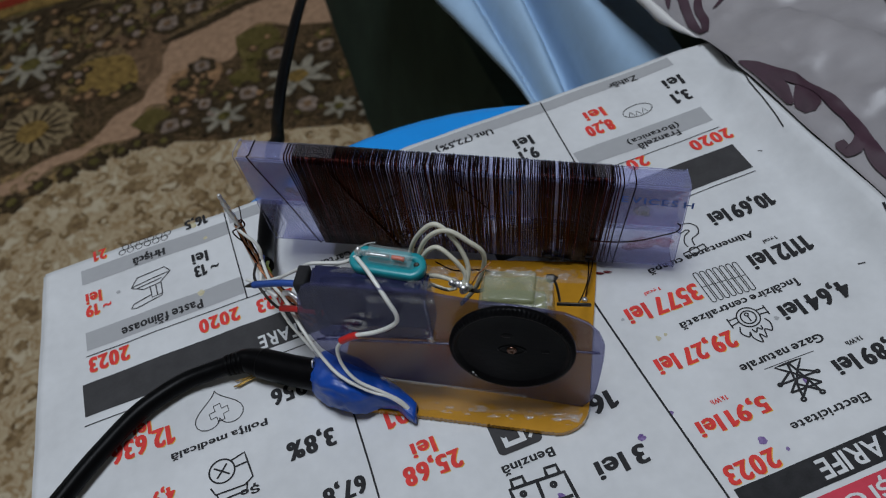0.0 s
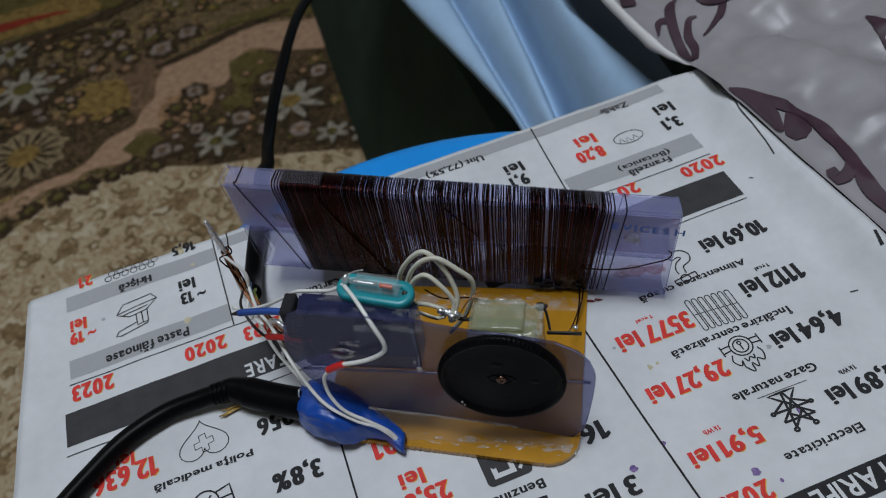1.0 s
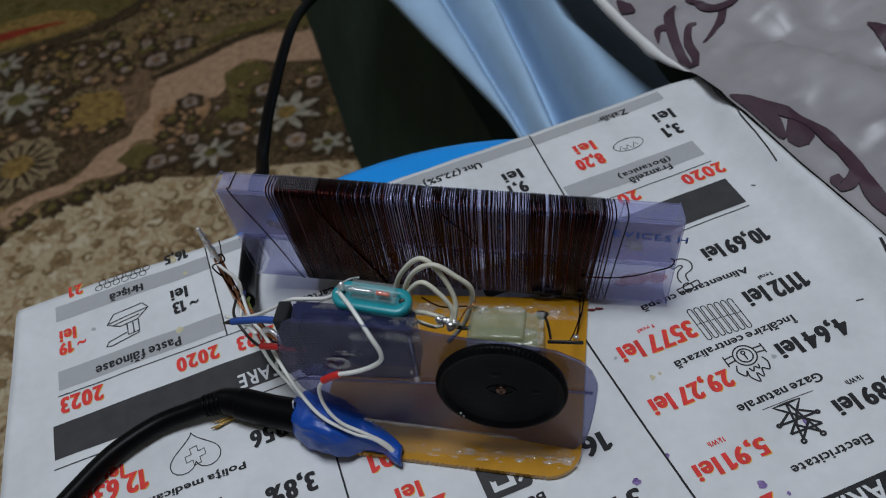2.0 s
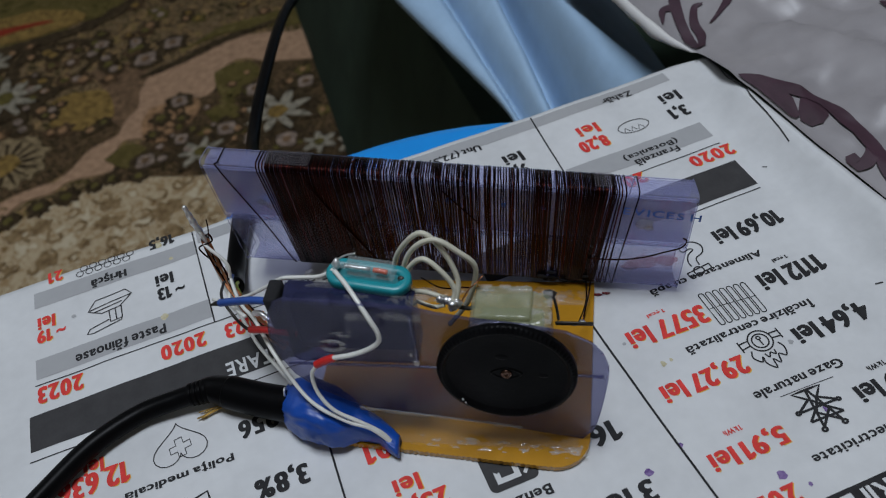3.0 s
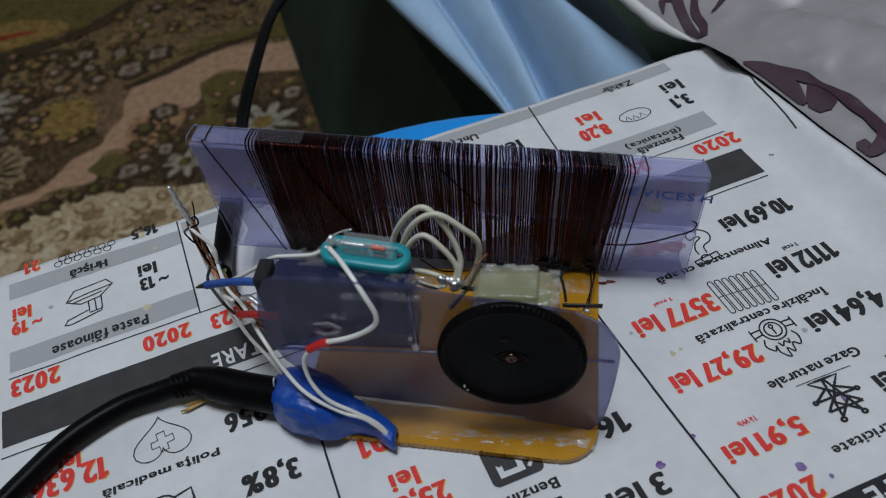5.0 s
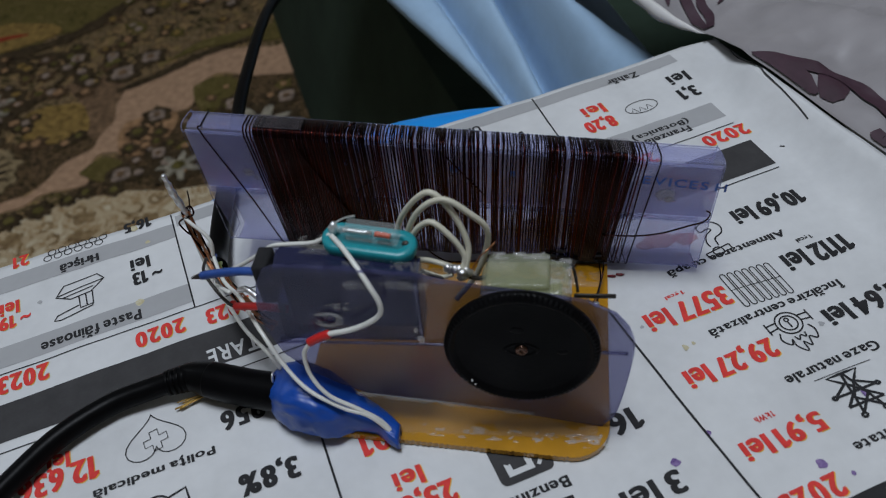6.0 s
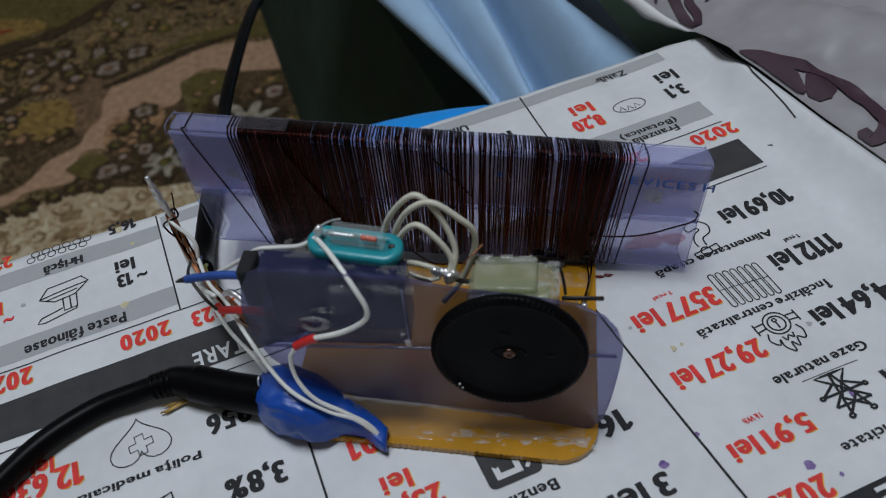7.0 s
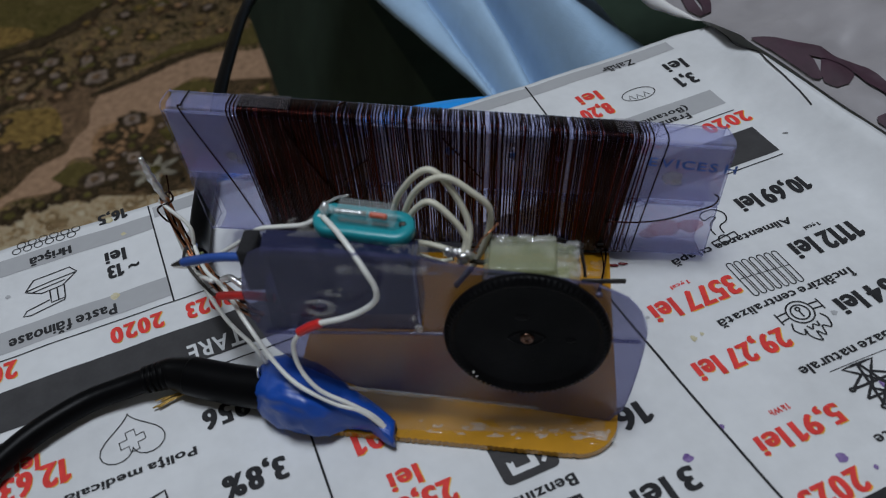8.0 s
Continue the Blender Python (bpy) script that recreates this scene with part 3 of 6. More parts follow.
def sheet_height(x, y, w):
    edge = 1 - math.exp(-max(w, 0) / 0.003)
    free = max(0.0, min(1.0, (y - 0.262) / 0.024))
    z = 0.4605 - 0.0065 * free + (0.0025 + 0.0005 * free) * edge + 0.09 * max(w - 0.01, 0) ** 1.0 * 0.9 * math.exp(-max(w, 0) / 0.25)
    ridge = 1 - abs(noise.noise(Vector((x * 17 + y * 15, y * 9 - x * 7, 6.0)))) * 2.2
    wrinkle = 0.0050 * noise.noise(Vector((x * 26 + y * 12, y * 20 - x * 16, 1.0))) + 0.0048 * (ridge - 0.5) + (0.0035 + 0.0045 * min(1.0, max(w, 0.0) / 0.05)) * noise.noise(Vector((x * 52 + y * 20, y * 40, 4.0)))
    fold = 1 - abs(noise.noise(Vector((x * 9 + y * 15, y * 6 - x * 13, 9.0)))) * 2.6
    wrinkle += 0.006 * max(-0.4, fold) + 0.0016 * noise.noise(Vector((x * 110, y * 90 + x * 60, 2.0)))
    crease = 0.0021 * (0.5 - abs(noise.noise(Vector((x * 60 + y * 25, y * 40 - x * 34, 12.0)))) * 2.4) + 0.0009 * noise.noise(Vector((x * 150, y * 150, 3.0)))
    z += edge * crease * min(1.0, max(w, 0.0) / 0.012)
    return z + edge * wrinkle * min(1.3, 0.04 + (max(w, 0.0) / 0.042) ** 1.4)


bm = bmesh.new()
rings = []
for i in range(len(RIM)):
    row = [sheet_point(i, 0) + Vector((0.0085, 0.0165, -0.010)), sheet_point(i, 0) + Vector((0.0012, 0.0024, -0.0016)), sheet_point(i, 0)]
    for k in range(1, 81):
        row.append(sheet_point(i, 0.95 * (k / 80) ** 2.1))
    rings.append(row)
loft(bm, rings, closed=False, caps=False)
sheet = thing("bed_sheet", bm, sheet_mat, "crumpled satin grey sheet with dark purple scrollwork on the bed", "sheet")


bm = bmesh.new()
rings = []
for i in range(0, 46):
    p = sheet_point(i, 0)
    k = min(1.0, (45 - i) / 16) * (1 + 0.2 * noise.noise(Vector((i * 0.2, 0, 1))))
    rings.append([p + Vector((0.93 * a * k, 0.36 * a * k, dz * k)) for a, dz in ((0.0006, 0.0010), (-0.0006, 0.0006), (-0.0014, -0.0006), (-0.0018, -0.0028), (-0.0015, -0.0031), (-0.0010, -0.0012), (-0.0004, -0.0004), (0.0006, 0.0002))])
loft(bm, rings)
part("hem", bm, hem_mat, sheet, "white hem")


def sheet_w(x, y):
    """Rim index and inward distance of a place in the plan."""
    side = [(x - p.x) * -0.22 + (y - p.y) * 0.97 for p in RIM]
    for i in range(len(RIM) - 1):
        if side[i] <= 0 <= side[i + 1] or side[i + 1] <= 0 <= side[i]:
            f = side[i] / (side[i] - side[i + 1]) if side[i] != side[i + 1] else 0.0
            p = RIM[i].lerp(RIM[i + 1], f)
            return i + f, (x - p.x) * 0.97 + (y - p.y) * 0.22
    return 0.0, 0.02


LAID = []


def scroll(points, widths, label=""):
    """A printed ribbon that lies on the sheet."""
    bm = bmesh.new()
    LAID.append(1)
    lift = 0.0006 + 0.00022 * (len(LAID) % 3)
    line = smooth_line([(x, y, 0) for x, y in points], 8)
    n = len(line) - 1
    last = None
    for i, p in enumerate(line):
        d = (line[min(i + 1, n)] - line[max(i - 1, 0)]).normalized()
        f = i / n * (len(widths) - 1)
        k = min(int(f), len(widths) - 2)
        half = 0.5 * (widths[k] + (widths[k + 1] - widths[k]) * (f - k))
        row = []
        for j in (-1, -0.5, 0, 0.5, 1):
            q = p + Vector((-d.y, d.x, 0)) * half * j
            w = sheet_w(q.x, q.y)[1]
            if w < 0.0004:
                q, w = q + Vector((0.97, 0.22, 0)) * (0.0004 - w), 0.0004
            row.append(bm.verts.new((q.x, q.y, sheet_height(q.x, q.y, max(w, 0.0)) + lift)))
        if last:
            for j in range(4):
                bm.faces.new((last[j], last[j + 1], row[j + 1], row[j]))
        last = row
    return part("printed_scroll", bm, sheet_print, sheet, label)


scroll([(0.1261, 0.2571), (0.1307, 0.2520), (0.1353, 0.2464), (0.1399, 0.2404), (0.1453, 0.2331), (0.1469, 0.2261), (0.1485, 0.2151), (0.1495, 0.2073), (0.1492, 0.1959), (0.1565, 0.1712)], [0.003, 0.005, 0.0045, 0.0045, 0.004, 0.0045, 0.005, 0.0045, 0.005, 0.003])
scroll([(0.1297, 0.2521), (0.1323, 0.2443), (0.1339, 0.2375), (0.1355, 0.2307)], [0.003, 0.0072, 0.0062, 0.001])
scroll([(0.1424, 0.2370), (0.1407, 0.2321), (0.1396, 0.2283), (0.1389, 0.2248)], [0.007, 0.0085, 0.0080, 0.003])
scroll([(0.1489, 0.2141), (0.1479, 0.2090), (0.1448, 0.2055), (0.1422, 0.2062), (0.1420, 0.2100)], [0.0025, 0.0036, 0.0046, 0.0044, 0.0026])
scroll([(0.1292, 0.3216), (0.1239, 0.3136), (0.1218, 0.3000), (0.1218, 0.2900), (0.1228, 0.2840)], [0.0008, 0.0042, 0.0036, 0.0030, 0.0022])
scroll([(0.1165, 0.3030), (0.1186, 0.3092), (0.1231, 0.3068)], [0.0006, 0.0034, 0.0030])
scroll([(0.1322, 0.3057), (0.1289, 0.3048), (0.1260, 0.2967), (0.1262, 0.2900), (0.1245, 0.2835)], [0.0006, 0.0024, 0.0034, 0.0034, 0.0022])
scroll([(0.1342, 0.3242), (0.1363, 0.3147), (0.1413, 0.3095), (0.1484, 0.3104), (0.1556, 0.3155), (0.160, 0.324)], [0.001, 0.0036, 0.0042, 0.0034, 0.004, 0.002])
scroll([(0.1435, 0.3090), (0.1394, 0.3011), (0.1313, 0.2948)], [0.003, 0.0032, 0.0008])
scroll([(0.1591, 0.3121), (0.1633, 0.3055), (0.1689, 0.3056), (0.1718, 0.3088), (0.176, 0.318)], [0.0015, 0.004, 0.0042, 0.0036, 0.002])
scroll([(0.1095, 0.3360), (0.1113, 0.3289), (0.1135, 0.3245)], [0.001, 0.005, 0.001])
scroll([(0.1860, 0.3040), (0.1917, 0.2981), (0.1950, 0.2936), (0.1998, 0.2910), (0.206, 0.292)], [0.001, 0.0035, 0.0042, 0.0042, 0.003])
scroll([(0.1836, 0.2764), (0.1822, 0.2647), (0.1840, 0.2561), (0.190, 0.248)], [0.001, 0.0046, 0.0062, 0.004])
scroll([(0.17, 0.20), (0.18, 0.21), (0.192, 0.208), (0.20, 0.197), (0.195, 0.186)], [0.002, 0.005, 0.006, 0.005, 0.002])

# ---- stool under the newspaper ----
stool = empty("stool", pose(0.026, 0.153, 0), "sky blue round plastic stool standing on the carpet", "stool")


def ring_of(r, z, n=72, sx=1.0):
    return [(r * sx * math.cos(2 * math.pi * k / n), r * math.sin(2 * math.pi * k / n), z) for k in range(n)]


bm = bmesh.new()
loft(bm, [ring_of(0.108, 0.409), ring_of(0.1305, 0.410), ring_of(0.134, 0.420), ring_of(0.134, 0.436), ring_of(0.1315, 0.4405), ring_of(0.1265, 0.4425), ring_of(0.09, 0.4425)])
part("seat", bm, stool_blue, stool)
for k in range(4):
    a = math.pi / 4 + k * math.pi / 2
    bm = bmesh.new()
    c, s = math.cos(a), math.sin(a)
    rings = []
    for z, r, half in ((0.009, 0.125, 0.015), (0.2, 0.108, 0.020), (0.412, 0.090, 0.026)):
        rings.append([(c * (r + dx) - s * dy, s * (r + dx) + c * dy, z) for dx, dy in ((-0.012, -half), (0.010, -half * 0.8), (0.016, 0), (0.010, half * 0.8), (-0.012, half), (-0.006, 0))])
    loft(bm, rings)
    part("leg", bm, stool_blue, stool)

# ---- newspaper ----
NEWS = pose(0, 0.15, 0.45, 0, 0, 12.5)
news = empty("newspaper", NEWS, "folded newspaper with price tables in red and black on the stool", "newspaper")
MM = 0.001


def flat_corner(v):
    """How far the paper lies flat again towards its upper corner, 0..1."""
    f = max(0.0, min(1.0, (v - 70) / 22))
    return f * f * (3 - 2 * f)


def paper_lift(u, v):
    """The soft waves of the paper, in metres, from its place in millimetres."""
    z = 0.60 * noise.noise(Vector((u / 45, v / 45, 2))) + 0.42 * noise.noise(Vector((u / 15, v / 15, 5))) + 0.085 * noise.noise(Vector((u / 5.5, v / 5.5, 8)))
    z += 0.30 * (1 - abs(noise.noise(Vector((u / 30 + v / 60, v / 30 - u / 50, 11)))) * 3.0) * max(0.0, noise.noise(Vector((u / 50, v / 50, 14))))
    curl = max(0.0, min(1.0, (u - 134.5) / 12.5))
    z += 0.5 * max(0.0, min(1.0, (u - 118) / 20)) + 9.3 * curl * curl * (1.6 - 0.6 * curl) * (1 - 0.88 * flat_corner(v))
    z -= 0.0030 * max(0.0, -92 - u) ** 2
    return z * MM


def paper_right(v):
    return 147.3 + 0.036 * (80 - v) + 6.2 * flat_corner(v)


def paper_left(v):
    return -103.0 - 0.085 * (107 - v)


def paper_sheet(name, level, grow, thick, turn=0.0, right=0.0):
    bm = bmesh.new()
    nu, nv = (132, 124) if level == 0 else (66, 62)
    top, low = [], []
    for j in range(nv + 1):
        v = -150 + (255.6 + grow * 0.3) * j / nv
        rowt, rowl = [], []
        for i in range(nu + 1):
            f = i / nu
            u = (paper_left(v) - grow) * (1 - f) + (paper_right(v) + grow * 0.6 + right * max(0.0, min(1.0, v / 62))) * f
            vv = v + 0.35 * noise.noise(Vector((u / 9, level, 0))) * (j == nv)
            if j == nv and u > 140:
                vv -= 0.30 * (u - 140)
            z = paper_lift(u, vv) + level * MM
            x, y = u * math.cos(turn) - vv * math.sin(turn), u * math.sin(turn) + vv * math.cos(turn)
            rowt.append(bm.verts.new((x * MM, y * MM, z)))
            rowl.append(bm.verts.new((x * MM, y * MM, z - thick * MM)))
        top.append(rowt)
        low.append(rowl)
    for j in range(nv):
        for i in range(nu):
            bm.faces.new((top[j][i], top[j][i + 1], top[j + 1][i + 1], top[j + 1][i]))
            bm.faces.new((low[j][i + 1], low[j][i], low[j + 1][i], low[j + 1][i + 1]))
    rim = [(0, i) for i in range(nu)] + [(j, nu) for j in range(nv)] + [(nv, i) for i in range(nu, 0, -1)] + [(j, 0) for j in range(nv, 0, -1)]
    for (a, b), (c, d) in zip(rim, rim[1:] + rim[:1]):
        bm.faces.new((top[a][b], low[a][b], low[c][d], top[c][d]))
    return part(name, bm, paper_white, news)


paper_sheet("sheet", 0.0, 0.0, 0.25)
paper_sheet("sheet", -0.9, 0.8, 0.3, 0.003, 0.8)
paper_sheet("sheet", -1.7, 0.5, 0.4, -0.004)
paper_sheet("sheet", -2.8, 1.4, 1.6, 0.003)


GLYPHS = {}


def glyph(ch, bold):
    """One letter as flat corner places and faces, moved to start at x = 0; the figure one has a flag."""
    key = (ch, bold)
    if key in GLYPHS:
        return GLYPHS[key]
    if ch == "1":
        t = 0.5 * bold
        corners = [(0.20 - t, -t), (0.31 + t, -t), (0.31 + t, 0.70 + t), (0.20 - t, 0.70 + t), (0.05 - t, 0.60 + t), (0.05 - t, 0.50 - t), (0.20 - t, 0.57 - t)]
        faces = [(0, 1, 2, 3), (3, 4, 5, 6)]
    else:
        curve = bpy.data.curves.new("letters", "FONT")
        curve.body, curve.size, curve.offset, curve.resolution_u = ch, 1.0, bold, 3
        ob = bpy.data.objects.new("letters", curve)
        scene.collection.objects.link(ob)
        me = bpy.data.meshes.new_from_object(ob.evaluated_get(bpy.context.evaluated_depsgraph_get()))
        bpy.data.objects.remove(ob)
        corners = [(v.co.x, v.co.y) for v in me.vertices]
        faces = [tuple(f.vertices) for f in me.polygons]
        bpy.data.meshes.remove(me)
    low = min(c[0] for c in corners)
    corners = [(x - low, y) for x, y in corners]
    GLYPHS[key] = (corners, faces, max(c[0] for c in corners))
    return GLYPHS[key]


def text_bm(body, width, height, bold, gap=0.075):
    """Closely set letters as flat faces, fitted into that width and height round the origin."""
    bm = bmesh.new()
    at = 0.0
    for ch in body:
        if ch == " ":
            at += 0.20
            continue
        corners, faces, wide = glyph(ch, bold)
        made = [bm.verts.new((at + x, y, 0)) for x, y in corners]
        for f in faces:
            bm.faces.new([made[i] for i in f])
        at += wide + gap
    xs, ys = [v.co.x for v in bm.verts], [v.co.y for v in bm.verts]
    x0, x1, y0, y1 = min(xs), max(xs), min(ys), max(ys)
    for v in bm.verts:
        v.co = Vector(((v.co.x - (x0 + x1) / 2) / (x1 - x0) * width, (v.co.y - (y0 + y1) / 2) / (y1 - y0) * height, 0))
    return bm


def lay(bm, u, v, up=0.10, flip=True):
    """Lays flat millimetre shapes on the paper, upside down as the page lies."""
    for q in bm.verts:
        x, y = (u - q.co.x, v - q.co.y) if flip else (u + q.co.x, v + q.co.y)
        q.co = Vector((x * MM, y * MM, paper_lift(x, y) + up * MM))
    return bm


def printed(body, u, v, width, height, ink):
    heavy = height > 4 or len(body) < 5
    height *= (1.22 if u > 0 else 1.12) if heavy else 1.10
    if "," in body:
        height, v = height * 1.10, v + 0.04 * height
    if ink is paper_ink:
        return part("lettering", lay(text_bm(body, width, height, 0.020), u, v, 0.22), ink, news, "", False)
    shift = 0.042 * height if heavy else 0.022 * height
    gap = 0.13 if heavy else 0.085
    if ink is red_ink and height > 3.5:
        part("misprint", lay(text_bm(body, width - shift, height, 0.018, gap), u + 0.32, v - 0.24, 0.11), yellow_ink, news, "", False)
    bm = bmesh.new()
    for k, side in enumerate((-1, 0, 1) if heavy else (-1, 1)):
        copy = lay(text_bm(body, width - 2 * shift, height, 0.018, gap), u + side * shift, v, 0.14 + 0.02 * k)
        me = bpy.data.meshes.new("lettering")
        copy.to_mesh(me)
        copy.free()
        bm.from_mesh(me)
        bpy.data.meshes.remove(me)
    return part("lettering", bm, ink, news, "", False)


def patch(name, u0, u1, v0, v1, ink, up=0.08):
    bm = bmesh.new()
    nu, nv = max(2, int(abs(u1 - u0) / 2)), max(2, int(abs(v1 - v0) / 2))
    grid = [[bm.verts.new((u0 + (u1 - u0) * i / nu, v0 + (v1 - v0) * j / nv, 0)) for i in range(nu + 1)] for j in range(nv + 1)]
    for j in range(nv):
        for i in range(nu):
            bm.faces.new((grid[j][i], grid[j][i + 1], grid[j + 1][i + 1], grid[j + 1][i]))
    return part(name, lay(bm, 0, 0, up, False), ink, news, "", False)


def strokes(name, lines, width, ink=None, up=0.15):
    """A drawn icon: each line a list of (u, v) in millimetres."""
    bm = bmesh.new()
    for line in lines:
        ends = [Vector((x, y)) for x, y in line]
        pts = [ends[0]]
        for a, b in zip(ends, ends[1:]):
            cuts = max(1, int((b - a).length / 2.0))
            pts += [a.lerp(b, (k + 1) / cuts) for k in range(cuts)]
        last = None
        closed = (pts[0] - pts[-1]).length < 1e-6
        for i, p in enumerate(pts):
            a = pts[i - 1] if i else (pts[-2] if closed else p)
            b = pts[i + 1] if i < len(pts) - 1 else (pts[1] if closed else p)
            d = (b - a).normalized()
            n = Vector((-d.y, d.x)) * width / 2
            row = (bm.verts.new((p.x + n.x, p.y + n.y, 0)), bm.verts.new((p.x - n.x, p.y - n.y, 0)))
            if last:
                bm.faces.new((last[0], last[1], row[1], row[0]))
            last = row
    ob = part(name, lay(bm, 0, 0, up, False), ink or black_ink, news, "", False)
    return tagged(ob, kind="stuff") if len(lines) > 5 else ob


def bent(points):
    """The drawn line through the points, rounded."""
    return [(p.x, p.y) for p in smooth_line([(x, y, 0) for x, y in points], 5)]


def circle(u, v, r, n=24, a0=0.0, a1=2 * math.pi, squash=1.0):
    return [(u + r * math.cos(a0 + (a1 - a0) * k / n), v + squash * r * math.sin(a0 + (a1 - a0) * k / n)) for k in range(n + 1)]


# grey bands, dark bars and rules
patch("grey_band", -90.8, -38.8, 94.0, 100.8, band_ink)
patch("grey_band", -91.2, -38.8, 65.0, 72.6, band_ink)
patch("grey_band", 40, 135.1, 98.8, 103.9, band_ink)
patch("grey_band", -38.0, 40, 98.8, 103.9, band_ink)
patch("grey_band", 82, 131.8, 66.0, 74.2, band_ink)
patch("dark_bar", -93.5, 20, 40.0, 52.2, bar_ink)
patch("dark_bar", 40, 130.8, 40.0, 52.3, bar_ink)
patch("dark_bar", 64.8, 150, -62.2, -54.1, black_ink)
patch("rose_bar", 69.0, 150, -80.0, -63.8, rose_ink)
strokes("rule", [[(-91.6, 62.8), (-60, 62.7), (-30, 62.5), (10, 62.3)]], 0.35)
strokes("rule", [[(-93.8, 36.8), (-60, 36.8), (-20, 36.8), (20, 36.8)]], 0.35)
strokes("rule", [[(-39.0, 105.2), (-38.8, 85), (-38.6, 62.5)]], 0.45)
strokes("rule", [[(-18.0, 12), (-18.4, -10), (-19.4, -40), (-20, -70)]], 0.55)
strokes("rule", [[(59.6, 16), (60.8, -15), (62.6, -55), (64, -90)]], 0.6)
strokes("rule", [[(83.2, 104.8), (81.6, 85), (80.2, 62)]], 0.5)
strokes("rule", [[(80, 61.8), (105, 61.9), (131.5, 61.8)]], 0.35)
strokes("rule", [[(80, 38.2), (105, 38.2), (130.5, 38.2)]], 0.35)
# dark line painted for the shade in the gap between two sheets
strokes("edge_shade_and_tear", [[(152.6, 101.0), (152.8, 95.0), (151.2, 86.0), (148.4, 77.0), (146.7, 69.4), (146.3, 60.9), (145.6, 52.3), (144.8, 45.8)]], 0.36, bar_ink, 0.15)
# black mark of a small tear at the right edge
strokes("edge_shade_and_tear", [[(148.4, 2.4), (147.6, -0.4), (146.8, -3.0)]], 0.9, black_ink, 0.15)
# two short dark grey strokes on the paper
strokes("small_dark_stroke", [[(134.4, -8.2), (136.4, -8.8)]], 0.45, bar_ink, 0.15)
strokes("small_dark_stroke", [[(136.0, 45.4), (137.0, 44.4)]], 0.4, bar_ink, 0.15)

# drawn icons
heart = []
for k in range(33):
    a = 2 * math.pi * k / 32
    heart.append((-55.0 + 7.2 * math.sin(a) ** 3, 25.0 - 0.44 * (13 * math.cos(a) - 5 * math.cos(2 * a) - 2 * math.cos(3 * a) - math.cos(4 * a))))
strokes("heart_icon", [heart, [(-56.2, 27.3), (-54.2, 27.6), (-54.0, 25.7), (-52.2, 26.0), (-52.0, 24.0), (-53.8, 23.7), (-53.6, 21.8), (-55.6, 21.5), (-55.8, 23.4), (-57.6, 23.1), (-57.8, 25.1), (-56.0, 25.4), (-56.2, 27.3)]], 0.28)
strokes("screw_icon", [circle(-57.3, 5.2, 3.6), [(-59.3, 6.8), (-55.4, 3.6)], [(-59, 3.4), (-55.6, 7.0)], [(-54.6, 7.3), (-50.2, 8.4), (-49.4, 0.2), (-52, -1.4), (-60.2, -1.2), (-61.2, 1.2)], [(-54, 5), (-49.9, 5.2)], [(-60, -1), (-59.4, -3.4), (-51.8, -3.2), (-51.2, -1)]], 0.5)
strokes("ladle_icon", [[(-74.6, 84.4), (-72.2, 88.4), (-62.8, 89.2), (-61.0, 86.4), (-65.0, 82.6), (-70.6, 82.0), (-74.6, 84.4)], [(-74.2, 84.6), (-67.5, 85.8), (-61.4, 86.3)], [(-72.8, 83.4), (-64.2, 84.6)], [(-68.4, 82.2), (-68.3, 77.4), (-64.7, 77.6), (-64.6, 82.6)], [(-66.5, 82.2), (-66.4, 77.5)], [(-68.6, 78.6), (-74.6, 77.2), (-75.6, 75.6), (-73.8, 75.2), (-65.0, 76.8), (-64.6, 78.6)]], 0.38)
strokes("grain_icon", [circle(-76 + 3.0 * k + (j % 2) * 1.4, 102.8 + 2.1 * j, 1.15, 12) for j in range(2) for k in range(6)], 0.28)
fins = []
for k in range(7):
    x, top, low, mid = 91.3 + 2.05 * k, 9.0 - 0.25 * k, -1.4 - 0.15 * k, 4.0 - 0.2 * k
    fins += [(x - 0.72, mid)] + circle(x, top, 0.72, 6, math.pi, 0) + circle(x + 0.05, low, 0.72, 6, 0, -math.pi) + [(x - 0.72, mid), (x + 0.72, mid)]
strokes("radiator_icon", [fins], 0.30)
strokes("gas_icon", [circle(96.8, -10.6, 3.3), circle(96.8, -10.6, 2.2), [(96.8, -12.1), (96.8, -10.0)], circle(96.8, -9.6, 0.55, 8), [(93.6, -11.0), (91.0, -11.4)], [(93.6, -9.4), (90.9, -9.6)], [(90.9, -8.7), (90.9, -12.3)], [(100.1, -11.0), (102.6, -11.3)], [(100.1, -9.4), (102.7, -9.5)], [(102.7, -8.6), (102.7, -12.2)],
                     bent([(92.8, -12.6), (92.0, -14.6), (93.4, -16.6), (94.4, -15.2), (94.2, -17.4), (95.8, -19.6), (96.4, -16.8), (97.6, -18.6), (98.6, -16.0), (100.2, -17.2), (101.2, -14.8), (100.6, -12.8)]), bent([(95.4, -14.6), (96.0, -16.0), (97.0, -14.8), (98.0, -15.8), (98.4, -14.4)])], 0.42)
